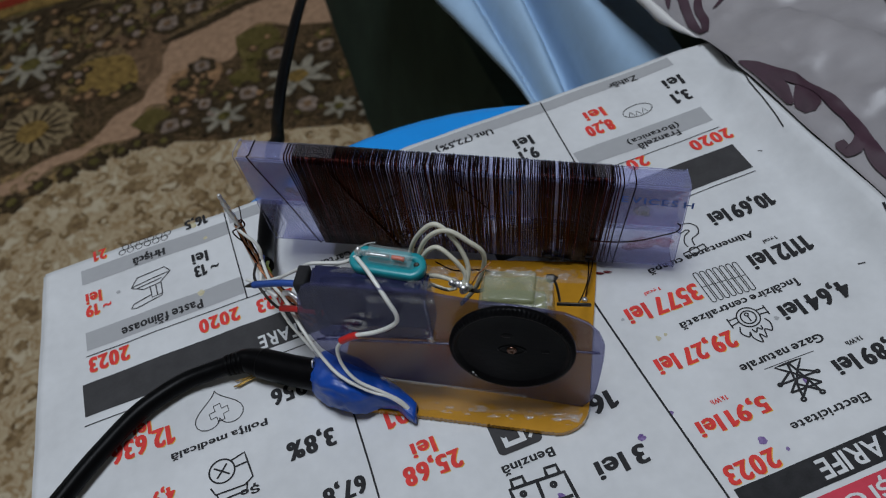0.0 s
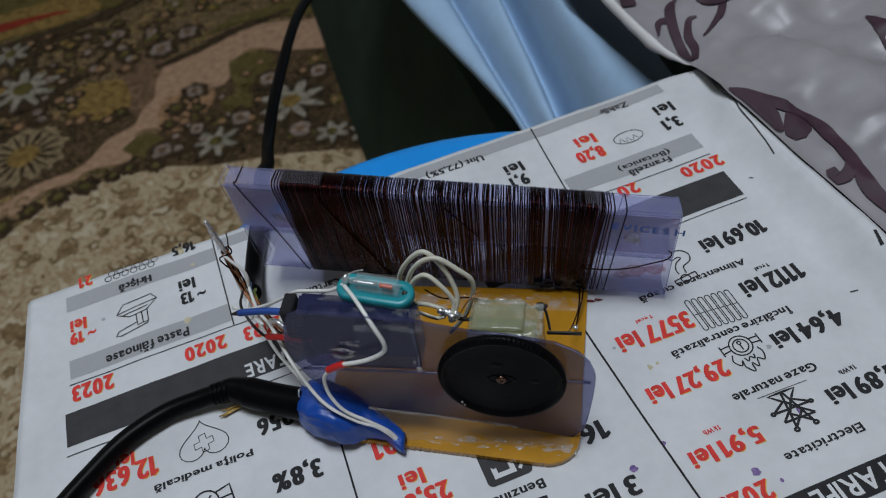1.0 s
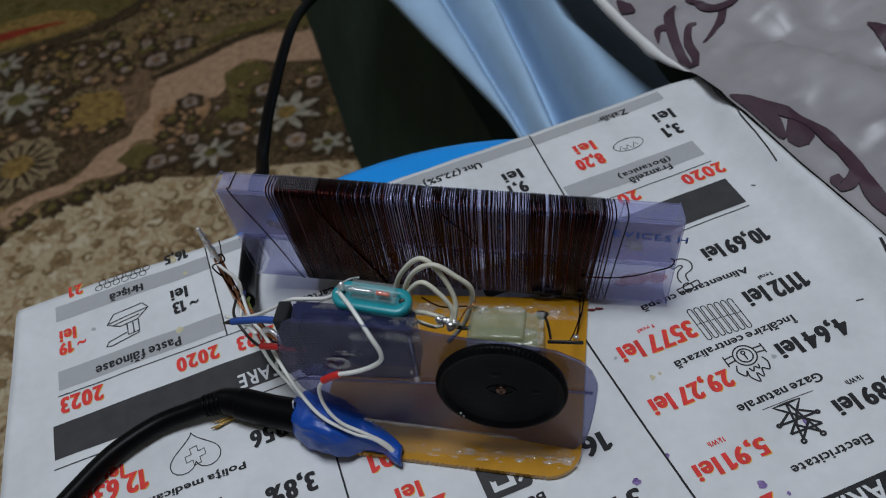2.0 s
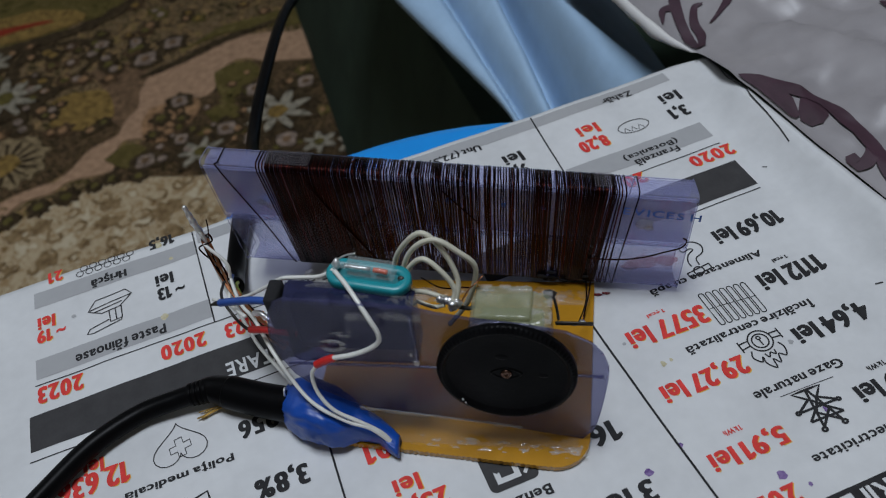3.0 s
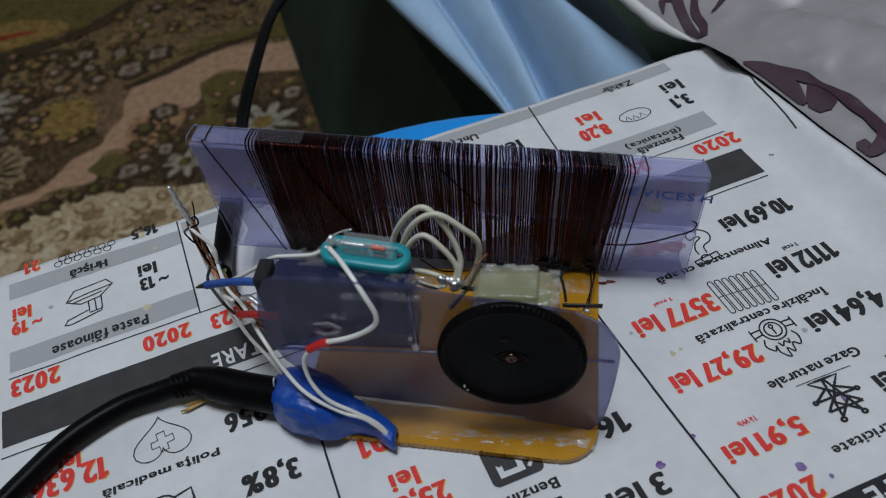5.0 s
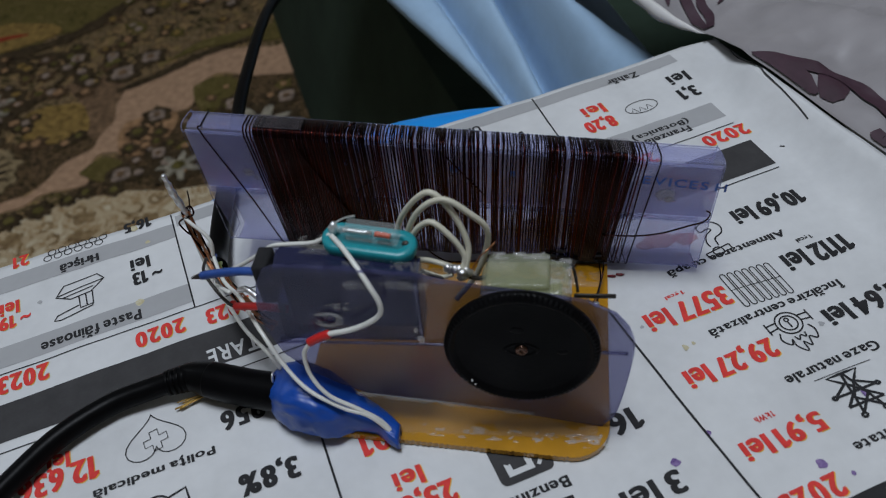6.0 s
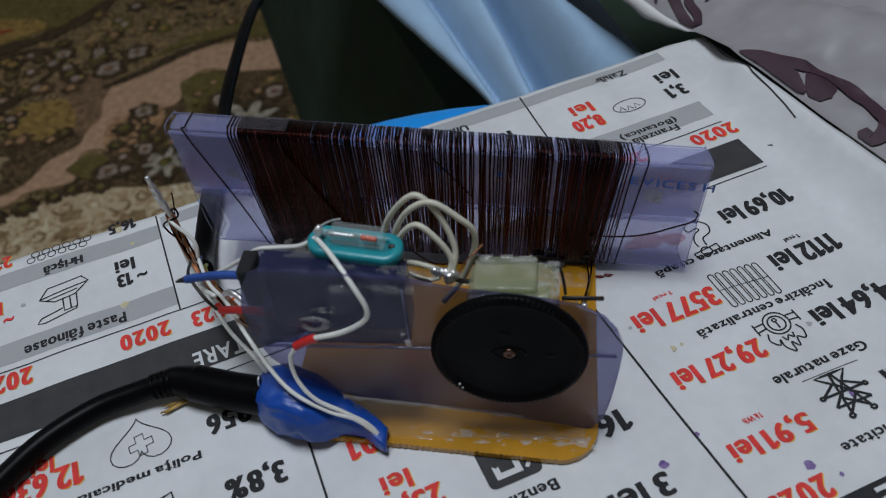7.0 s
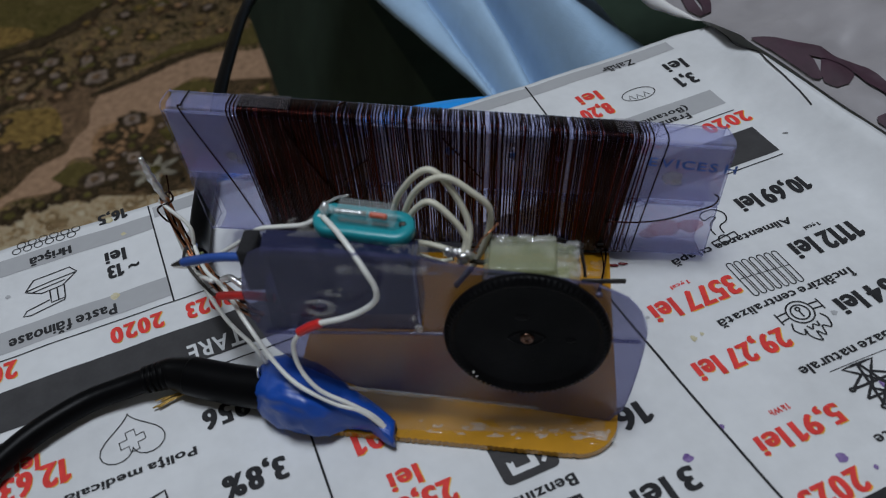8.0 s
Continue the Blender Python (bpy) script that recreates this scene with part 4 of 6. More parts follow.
tower = [[(93.6, -28.2), (101.4, -28.5), (97.5, -33.0), (93.6, -28.2)], [(97.4, -28.0), (95.0, -41.0)], [(97.6, -28.0), (100.2, -41.2)], [(92.1, -34.2), (102.7, -34.8)], [(92.1, -34.2), (96.4, -31.4)], [(102.7, -34.8), (98.4, -31.4)], [(93.1, -38.0), (101.9, -38.6)], [(93.1, -38.0), (96.2, -35.0)], [(101.9, -38.6), (98.8, -35.0)], [(96.6, -31.6), (99.3, -36.0)], [(98.6, -31.6), (95.9, -36.0)], [(95.9, -36.0), (100.0, -40.6)], [(99.5, -36.0), (95.2, -40.6)],
                       circle(91.9, -34.2, 0.5, 8), circle(102.9, -34.8, 0.5, 8), circle(94.8, -41.4, 0.6, 8), circle(100.3, -41.6, 0.6, 8)]
strokes("pylon_icon", [[(u, -28 + 0.86 * (v + 28)) for u, v in line] for line in tower], 0.68)
strokes("wire_icon", [[(91, -27.4), (106, -27.9)]], 0.2)
strokes("bread_icon", [circle(111.8, 83.2, 5.6, 24, 0, 2 * math.pi, 0.55), [(107.8, 81.6), (108.8, 83.6), (109.6, 81.2)], [(110.2, 81.0), (111.2, 83.2), (112.2, 81.0)], [(112.8, 81.0), (113.8, 83.4), (114.8, 81.4)]], 0.30)
strokes("tap_icon", [[(92.2, 17.6), (99.6, 18.4)], [(92.4, 15.8), (99.6, 16.6)], [(92.2, 17.6), (92.4, 15.8)], [(99.6, 18.4), (99.6, 16.6)], circle(95.8, 17.2, 1.5, 12), bent([(97.0, 19.0), (97.6, 21.6), (100.4, 22.8), (101.4, 25.4), (99.8, 27.8), (97.0, 28.2), (95.2, 27.0), (95.4, 25.2), (97.6, 25.6), (98.4, 24.8), (96.2, 23.6), (94.8, 21.4), (94.8, 19.4)])], 0.42)
strokes("battery_icon", [[(13.6, -31.8), (28.6, -32.6), (28.8, -46.0), (13.8, -46.0), (13.6, -31.8)], [(14.6, -31.6), (14.8, -29.4), (18.0, -29.6), (18.0, -31.8)], [(24.0, -32.0), (24.2, -29.8), (27.4, -30.0), (27.4, -32.2)], [(21.0, -32.2), (20.6, -39), (28.0, -39.4)], circle(16.4, -34.2, 0.6, 8), circle(24.6, -34.8, 0.6, 8)], 0.95)
sign = bmesh.new()
sign.faces.new([sign.verts.new((x, y, 0)) for cx, cy, a0 in ((26.0, -11.4, 0.0), (16.5, -11.4, 90), (16.5, -20.6, 180), (26.0, -20.6, 270)) for x, y in circle(cx, cy, 1.6, 5, radians(a0), radians(a0 + 90))])
part("fuel_sign", lay(sign, 0, 0, 0.14, False), bar_ink, news, "", False)
patch("pump_body", 17.2, 23.4, -20.4, -12.2, paper_ink, 0.19)
patch("pump_window", 18.6, 22.0, -19.0, -16.2, bar_ink, 0.24)
strokes("pump_hose", [bent([(23.2, -13.6), (25.2, -14.0), (25.6, -16.4), (25.4, -18.6), (24.4, -20.0)])], 0.9, paper_ink, 0.2)

# headings, names and prices
printed("10,69 lei", 117.5, 25.9, 21.9, 5.2, black_ink)
printed("Alimentarea cu apă", 97.3, 15.8, 35.7, 3.0, black_ink)
printed("1112 lei", 118.0, 5.6, 19.9, 5.2, black_ink)
printed("1 gcal", 118.2, 11.4, 4.7, 1.6, black_ink)
printed("Încălzire centralizată", 97.4, -5.7, 38.4, 2.9, black_ink)
printed("3577 lei", 77.6, 3.6, 23.4, 5.1, red_ink)
printed("1 gcal", 77.1, 9.2, 5.3, 1.5, red_ink)
printed("4,64 lei", 116.5, -13.5, 21.9, 5.2, black_ink)
printed("Gaze naturale", 98.2, -24.9, 25.5, 2.6, black_ink)
printed("29,27 lei", 77.4, -14.8, 24.2, 5.0, red_ink)
printed("Electricitate", 98.7, -45.4, 22.8, 2.4, black_ink)
printed("5,91 lei", 75.8, -36.3, 20.5, 4.5, red_ink)
printed("1 kWh", 75.2, -30.6, 4.9, 1.4, red_ink)
printed("1 kWh", 117.4, -29.6, 5.0, 1.4, black_ink)
printed("4,89 lei", 118.3, -35.0, 21.3, 4.8, black_ink)
printed("2023", 72.2, -50.6, 14.6, 4.6, red_ink)
printed("TARIFE", 97.8, -58.2, 22.8, 4.6, paper_ink)
printed("ȘI C", 93.6, -67.6, 12.4, 4.6, paper_ink)
printed("3 lei", 43.4, -36.3, 14.2, 4.7, black_ink)
printed("16", 46.9, -18.2, 8.0, 5.0, black_ink)
printed("21", -83.7, 105.5, 4.6, 4.3, red_ink)
printed("Hrișcă", -67.2, 96.9, 11.3, 4.2, black_ink)
printed("16,5", -49.2, 105.6, 8.3, 4.4, black_ink)
printed("lei", -50.5, 87.5, 5.7, 4.7, black_ink)
printed("13", -51.2, 81.5, 4.3, 4.6, black_ink)
printed("~", -46.3, 81.2, 3.0, 1.4, black_ink)
printed("lei", -87.4, 86.8, 5.4, 4.6, red_ink)
printed("19", -88.2, 81.4, 4.6, 4.5, red_ink)
printed("~", -83.2, 81.5, 2.9, 1.4, red_ink)
printed("Paste făinoase", -66.2, 67.2, 27.0, 3.9, black_ink)
printed("2020", -48.8, 57.7, 13.3, 5.0, red_ink)
printed("2023", -84.6, 58.8, 13.0, 5.5, red_ink)
printed("2023", -30.3, 57.3, 12.2, 5.1, red_ink)
printed("TARE", -31.8, 43.2, 13.5, 4.6, paper_ink)
printed("12 636", -77.8, 23.2, 18.6, 5.9, red_ink)
printed("lei", -77.4, 28.1, 5.4, 4.2, red_ink)
printed("Polița medicală", -56.2, 15.7, 28.4, 3.0, black_ink)
printed("956", -33.9, 22.2, 10.8, 5.2, black_ink)
printed("3,8%", -31.8, 3.0, 13.9, 5.6, black_ink)
printed("Șo", -51.0, -3.5, 5.5, 2.7, black_ink)
printed("67,8", -26.7, -14.4, 12.0, 5.2, black_ink)
printed("4,9", -74.0, 4.5, 6.4, 4.6, red_ink)
printed("01", -7.0, 0.8, 6.9, 5.1, red_ink)
printed("25,68", -2.8, -17.6, 16.3, 5.4, red_ink)
printed("lei", -3.2, -11.2, 6.9, 4.4, red_ink)
printed("Benzină", 21.3, -26.4, 14.8, 2.8, black_ink)
printed("Unt (72,5%)", 50.6, 98.6, 22.0, 3.3, black_ink)
printed("Zahăr", 114.6, 99.8, 11.8, 2.9, black_ink)
printed("9,1", 68.3, 80.8, 6.7, 4.8, black_ink)
printed("lei", 69.0, 87.3, 7.0, 4.5, black_ink)
printed("8,20", 96.0, 81.5, 10.4, 5.0, red_ink)
printed("lei", 97.5, 88.8, 7.8, 4.2, red_ink)
printed("3,1", 128.8, 82.5, 6.8, 5.0, black_ink)
printed("lei", 130.2, 90.6, 7.5, 4.4, black_ink)
printed("Franzelă", 111.3, 66.3, 15.8, 2.9, black_ink)
printed("(Botanica)", 110.8, 70.2, 19.8, 2.9, black_ink)
printed("2020", 125.9, 57.8, 15.2, 4.4, red_ink)
printed("20", 99.0, 59.4, 7.4, 4.4, red_ink)
printed("Carton", -7.9, 65.3, 11.2, 3.0, black_ink)



def stain(name, u, v, r, ink, seed):
    bm = bmesh.new()
    pts = []
    for k in range(18):
        a = 2 * math.pi * k / 18
        q = r * (1 + 0.55 * noise.noise(Vector((math.cos(a) * 1.3 + seed, math.sin(a) * 1.3, seed))))
        pts.append(bm.verts.new((q * math.cos(a), q * math.sin(a), 0)))
    bm.faces.new(pts)
    return part(name, lay(bm, u, v, 0.12), ink, news, "", False)


stain("ink_stain", 61.8, -28.8, 0.68, violet_ink, 1)
stain("ink_stain", 51.3, -32.2, 1.02, violet_ink, 2)
stain("ink_stain", 78.5, -45.5, 1.16, violet_ink, 3)
stain("ink_stain", 98.6, -35.0, 0.88, violet_ink, 4)
stain("ink_stain", 83.0, -50.0, 0.5, violet_ink, 5)
stain("ink_stain", 25.0, -38.5, 0.95, violet_ink, 6)
stain("yellow_spot", -52.6, 72.0, 1.2, yellow_stain, 1)
stain("yellow_spot", -47.2, 96.2, 0.7, yellow_stain, 2)
stain("yellow_spot", -50.6, 104.3, 1.3, yellow_stain, 3)
stain("yellow_spot", 70.5, -6.3, 0.8, yellow_stain, 4)
stain("yellow_spot", 73.0, -6.0, 0.5, yellow_stain, 7)
stain("yellow_spot", 19.5, -43.0, 1.6, yellow_stain, 5)
stain("grey_spot", 103.5, -14.2, 0.7, band_ink, 6)
stain("grey_spot", -79.0, 85.0, 0.7, band_ink, 8)
stain("grey_spot", 64.4, 3.6, 0.5, band_ink, 9)


# ---- home-made crystal radio ----
RADIO = pose(0.027, 0.143, 0.4503, 0, 0, -15.5)
radio = empty("crystal_radio", RADIO, "home-made crystal radio with wire coil, black tuning wheel and amber board", "radio")


def mm(points):
    return [(x * MM, y * MM, z * MM) for x, y, z in points]


def wire(name, points, radius, material, parent=None, label="", sides=8, steps=8):
    bm = bmesh.new()
    tube(bm, mm(points), radius * MM if not callable(radius) else (lambda f: radius(f) * MM), sides, steps)
    return part(name, bm, material, parent or radio, label)


# amber board with a rounded corner and a saw-cut front edge
outline = [(-53, 53), (-53, 2)]
for k in range(91):
    x = -50 + 60 * k / 90
    outline.append((x, -1.6 - 4.4 * (x + 50) / 60 + (0.26 if k % 2 else -0.10) * rng.uniform(0.2, 1.0)))
outline += [(10 + 8.6 * math.sin(a), 2.6 - 8.6 * math.cos(a)) for a in (0.25, 0.5, 0.75, 1.0, 1.25, 1.5)] + [(18.8, 25), (19.2, 53)]
bm = bmesh.new()
plate(bm, [(x * MM, y * MM) for x, y in outline], 0.0002, 0.0017)
bmesh.ops.triangulate(bm, faces=[f for f in bm.faces if len(f.verts) > 4])
part("circuit_board", bm, board_mat, radio, "glossy amber circuit board", smooth=False)

# coil former: a see-through plastic tube on edge
C_TL, C_BL = Vector((-81.8, 47.5, 53.0)), Vector((-84.0, 55.0, 7.8))
C_TR, C_BR = Vector((44.6, 49.5, 38.5)), Vector((41.8, 51.5, 1.6))
BACK = Vector((-0.8, 9.0, -1.8))


def on_tube(s, k, d, out=0.0):
    """A place on the tube: s along it, k up it, d through it, all 0..1; out: millimetres outward."""
    p = C_BL.lerp(C_BR, s).lerp(C_TL.lerp(C_TR, s), k) + BACK * d
    up = (C_TL.lerp(C_TR, s) - C_BL.lerp(C_BR, s)).normalized()
    if out:
        v = up * ((k - 0.5) * 40) + BACK.normalized() * ((d - 0.5) * 9)
        a, b = (k - 0.5) * 2, (d - 0.5) * 2
        n = up * (1 if a > 0 else -1) * (abs(a) > 0.97) + BACK.normalized() * (1 if b > 0 else -1) * (abs(b) > 0.6)
        p = p + n * out
    return p * MM


PROFILE = [(0.02, 0), (0.30, 0), (0.45, 0), (0.465, 0.07), (0.495, 0.07), (0.51, 0), (0.75, 0), (0.955, 0), (0.985, 0.06), (1.0, 0.2), (1.0, 0.8), (0.985, 0.94), (0.955, 1),
           (0.51, 1), (0.495, 0.93), (0.465, 0.93), (0.45, 1), (0.02, 1), (0, 0.9), (0, 0.1)]
bm = bmesh.new()
outer, inner = [], []
for i in range(13):
    s = i / 12
    notch = 0.012 * (i == 0)
    outer.append([on_tube(s + notch * abs(k - 0.6) * 2, k, d) for k, d in PROFILE])
    inner.append([on_tube(s + notch * abs(k - 0.6) * 2, 0.5 + (k - 0.5) * 0.985, 0.5 + (d - 0.5) * 0.92) for k, d in PROFILE])
o = loft(bm, outer, caps=False)
q = loft(bm, inner, caps=False)
for e in (0, -1):
    n = len(PROFILE)
    for i in range(n):
        j = (i + 1) % n
        bm.faces.new((o[e][i], o[e][j], q[e][j], q[e][i]))
former = part("coil_former", bm, tube_plastic, radio, "lavender see-through plastic tube", smooth=False)

bm = bmesh.new()
loft(bm, [[on_tube(i / 8, k, d) for k, d in ((0.462, 0.07), (0.462, 0.93), (0.482, 0.93), (0.482, 0.07))] for i in range(9)])
part("inner_web", bm, tube_plastic, former, smooth=False)
bm = bmesh.new()
loft(bm, [[on_tube(i / 8, k, d) for k, d in ((0.50, 0.12), (0.95, 0.12), (0.95, 0.18), (0.50, 0.18))] for i in range(9)])
part("inner_wall", bm, tube_haze, former, smooth=False)
# pale strips added as highlights along the tube's edges
for k, d in ((0.955, -0.005), (0.475, -0.005), (0.03, -0.005), (0.995, 0.9), (0.43, 0.98)):
    wire("edge_highlight", [on_tube(i / 6, k, d) / MM for i in range(7)], 0.15, rim_plastic, former, "", 6, 3)
# pale outlines added because walls seen edge-on look brighter
for s in (0.0, 1.0):
    wire("end_rim", [on_tube(s, k, d) / MM for k, d in PROFILE] + [on_tube(s, *PROFILE[0]) / MM], 0.13, rim_plastic, former, "pale outline imitating the bright cut end of the tube", 6, 3)

# blue lettering on the tube and the bumps beside it
bm = text_bm("EVICES H", 19.5, 2.6, 0.015, 0.16)
for v in bm.verts:
    s = (25.4 + 9.7 + v.co.x + 83.0) / 126.2
    v.co = on_tube(s, 0.815 + v.co.y / 38 - 0.018 * (s - 0.9) * 10, -0.02)
part("lettering", bm, blue_letters, former, "blue printed lettering", smooth=False)
for s, k, r in ((0.905, 0.70, 2.3), (0.915, 0.66, 1.3), (0.10, 0.66, 1.4), (0.115, 0.62, 1.0)):
    bm = bmesh.new()
    lump(bm, (0, 0, 0), r * MM, (1, 0.35, 0.8), 0.5, s * 10)
    bmesh.ops.translate(bm, verts=bm.verts, vec=on_tube(s, k, -0.02))
    part("glue_bump", bm, glue, former)
for s in (0.30, 0.505, 0.512, 0.62, 0.70):
    bm = bmesh.new()
    lump(bm, (0, 0, 0), 0.9 * MM, (1, 0.1, 1.2), 0.6, s * 30, 1)
    bmesh.ops.translate(bm, verts=bm.verts, vec=on_tube(s, 0.80, -0.015))
    part("ink_fleck", bm, blue_letters, former)
bm = bmesh.new()
for s, k, r in ((0.925, 0.16, 3.4), (0.975, 0.20, 2.6), (0.90, 0.10, 2.0)):
    lump(bm, on_tube(s, k, 0.55), r * MM, (1.2, 0.08, 0.8), 0.4, s * 9)
part("red_smear", bm, clear_plastic("red_smear", (0.97, 0.80, 0.80), (0.55, 0.12, 0.14), 0.12, 0.4), former, "faded red smear")


def turn(bm, st, sb, r, jit, wob=0.0):
    """One turn of wire round the tube, at st on its top and sb at its foot."""
    path = []
    for k, d in ((0.0, 0.10), (0.02, 0.0), (0.25, 0.0), (0.5, 0.0), (0.75, 0.0), (0.955, 0.0), (0.985, 0.06), (1.0, 0.2), (1.0, 0.8), (0.985, 0.94), (0.955, 1.0), (0.5, 1.0), (0.02, 1.0), (0.0, 0.9)):
        s = sb + (st - sb) * k + jit * (noise.noise(Vector((st * 300, k * 2.5, d * 3))))
        edge = 0.0
        p = on_tube(s, k, d)
        c = on_tube(s, 0.5, 0.5)
        up = (on_tube(s, 1, 0.5) - on_tube(s, 0, 0.5)).normalized()
        bk = BACK.normalized()
        nz = (1 if k > 0.97 else -1 if k < 0.01 else 0)
        nb = (-1 if d < 0.15 and k > 0.005 else 1 if d > 0.85 and k > 0.005 else 0)
        nn = up * nz + bk * nb
        if nn.length > 0:
            nn.normalize()
        path.append(p + nn * (r + 0.05 + wob) * MM)
    rings = []
    n = len(path)
    along = (on_tube(1, 0.5, 0) - on_tube(0, 0.5, 0)).normalized()
    for i in range(n):
        d = (path[(i + 1) % n] - path[i - 1]).normalized()
        side = along
        out = d.cross(side).normalized()
        rings.append([path[i] + r * MM * (math.cos(a) * side + math.sin(a) * out) for a in (0.3, 1.56, 2.82, 4.07, 5.33)])
    made = [[bm.verts.new(v) for v in ring] for ring in rings]
    for i in range(n):
        a, b = made[i], made[(i + 1) % n]
        for j in range(5):
            m = (j + 1) % 5
            bm.faces.new((a[j], a[m], b[m], b[j]))


bm = bmesh.new()
s, count = 0.135, 0
while s < 0.842:
    f = (s - 0.135) / 0.707
    loose = max(0.0, min(1.0, (f - 0.16) / 0.2)) * max(0.15, min(1.0, (0.92 - f) / 0.2))
    step = 0.36 + (rng.random() < 0.03 + 0.40 * loose) * rng.uniform(0.12, 0.46) * (0.4 + 0.7 * loose) + (rng.random() < 0.035 * loose) * 0.7
    slant = -0.004 - 0.022 * max(0.0, f - 0.86) / 0.14 - 0.006 * max(0, 0.06 - f) / 0.06
    turn(bm, s, s + slant * (1 if f > 0.5 else -1) * (1 if f > 0.5 else 0.6), 0.18, 0.0006 + 0.0020 * loose, 0.12 * rng.random() * (rng.random() < 0.2))
    s += step / 127.0
    count += 1
for st, sb in ((0.116, 0.136), (0.1225, 0.139), (0.129, 0.142), (0.8475, 0.826), (0.853, 0.832), (0.861, 0.842), (0.886, 0.857)):
    turn(bm, st, sb, 0.19, 0.0008)
coil = tagged(part("coil_winding", bm, enamel, radio, "dark brown enamelled copper wire winding"), kind="stuff")
# the single slanting lead at the end and the wires drawn over the winding
wire("coil_lead", [on_tube(0.036, 1.0, 0.95) / MM, on_tube(0.038, 1.0, 0.1) / MM, on_tube(0.037, 0.95, -0.03) / MM, on_tube(0.085, 0.45, -0.03) / MM, on_tube(0.117, 0.06, -0.03) / MM, on_tube(0.122, 0.0, 0.05) / MM], 0.19, enamel, coil)
wire("coil_lead", [on_tube(0.210, 1.0, -0.02) / MM, on_tube(0.222, 0.85, -0.06) / MM, on_tube(0.262, 0.5, -0.06) / MM, on_tube(0.315, 0.2, -0.06) / MM, on_tube(0.335, 0.02, -0.06) / MM], 0.16, enamel, coil, "twisted wire tap")
wire("coil_lead", [on_tube(0.213, 0.98, -0.05) / MM, on_tube(0.218, 0.85, -0.07) / MM, on_tube(0.266, 0.5, -0.07) / MM, on_tube(0.311, 0.2, -0.07) / MM, on_tube(0.335, 0.02, -0.07) / MM], 0.2, enamel, coil)
wire("coil_lead", [on_tube(0.495, 0.9, -0.06) / MM, on_tube(0.53, 0.75, -0.06) / MM, on_tube(0.565, 0.6, -0.06) / MM], 0.2, enamel, coil)
wire("coil_lead", [on_tube(0.355, 0.70, -0.06) / MM, on_tube(0.33, 0.62, -0.06) / MM, on_tube(0.30, 0.48, -0.06) / MM], 0.2, enamel, coil)
wire("coil_lead", [on_tube(0.80, 0.30, -0.07) / MM, on_tube(0.86, 0.32, -0.12) / MM, on_tube(0.91, 0.37, -0.16) / MM, on_tube(0.955, 0.46, -0.2) / MM, on_tube(0.985, 0.52, -0.2) / MM, on_tube(0.993, 0.58, -0.15) / MM, on_tube(0.985, 0.60, -0.1) / MM], 0.2, enamel, coil)
wire("coil_lead", [on_tube(0.30, 1.0, 0.3) / MM, on_tube(0.315, 1.03, 0.45) / MM, on_tube(0.325, 1.035, 0.6) / MM, on_tube(0.318, 1.0, 0.85) / MM], 0.18, enamel, coil)
for s0, s1 in ((0.13, 0.225), (0.80, 0.835)):
    bm = bmesh.new()
    loft(bm, [[on_tube(s0 + (s1 - s0) * i / 6, 1.0, d) + Vector((0, 0, h * MM)) for d, h in ((0.14, 0.44), (0.5, 0.5), (0.92, 0.44), (0.92, 0.38), (0.14, 0.38))] for i in range(7)])
    part("clear_tape", bm, sticky_tape, coil, "strip of clear sticky tape", smooth=False)


def film(bm, place, nu, nv, keep, seed, high=0.5):
    """A lumpy skin with ragged edges: place(f, g, lift) gives a point; where the noise stays under keep it dips away."""
    def lift(i, k):
        q = Vector((i * 0.11, k * 0.17, seed * 1.7))
        body = noise.noise(q) + 0.45 * noise.noise(q * 2.9) + 0.25 * noise.noise(q * 6.1) - keep
        lumps = 0.35 + 0.8 * abs(noise.noise(q * 3.1 + Vector((5, 2, 1)))) + 0.3 * noise.noise(q * 5.0)
        edge = min(i, k, nu - i, nv - k)
        return high * lumps * min(1.0, body * 3.0) if body > 0 and edge > 0 else -0.25
    heights = [[lift(i, k) for k in range(nv + 1)] for i in range(nu + 1)]
    spots = {}
    for i in range(nu):
        for k in range(nv):
            ring = ((i, k), (i + 1, k), (i + 1, k + 1), (i, k + 1))
            if all(heights[a][b] < 0 for a, b in ring):
                continue
            for a, b in ring:
                if (a, b) not in spots:
                    spots[a, b] = bm.verts.new(Vector(place(a / nu, b / nv, heights[a][b])) * MM)
            bm.faces.new([spots[c] for c in ring])
    return bm


bm = bmesh.new()
film(bm, lambda f, g, h: (-46 + 64 * f, 44.5 + 5.5 * g, 1.7 + h * (0.5 + 1.6 * g)), 130, 12, -0.22, 3.0, 1.1)
tagged(part("glue_seam", bm, glue_film, radio, "clear lumpy glue along the coil"), kind="stuff")
# white flakes painted for glints on the glue along the coil
bm = bmesh.new()
film(bm, lambda f, g, h: (-44 + 62 * f, 45.0 + 4.5 * g, 1.9 + h * (0.5 + 1.6 * g)), 130, 12, 0.26, 8.0, 1.0)
tagged(part("glue_crust_and_glints", bm, white_glint_glue, radio, "crust of dried glue with its glints in white"), kind="stuff")
bm = bmesh.new()
for i in range(9):
    lump(bm, on_tube(rng.uniform(0.70, 0.80), rng.uniform(0.0, 0.14), -0.08), rng.uniform(0.4, 1.1) * MM, (1.8, 0.5, 0.7), 0.9, i + 40, 2)
tagged(part("burnt_glue", bm, foam_mat, radio, "blackened glue"), kind="stuff")
bm = bmesh.new()
for x, y in ((20.2, 49.6), (22.4, 50.2)):
    lump(bm, (x * MM, y * MM, 0.6 * MM), 0.55 * MM, (2.0, 0.7, 0.5), 0.9, x, 2)
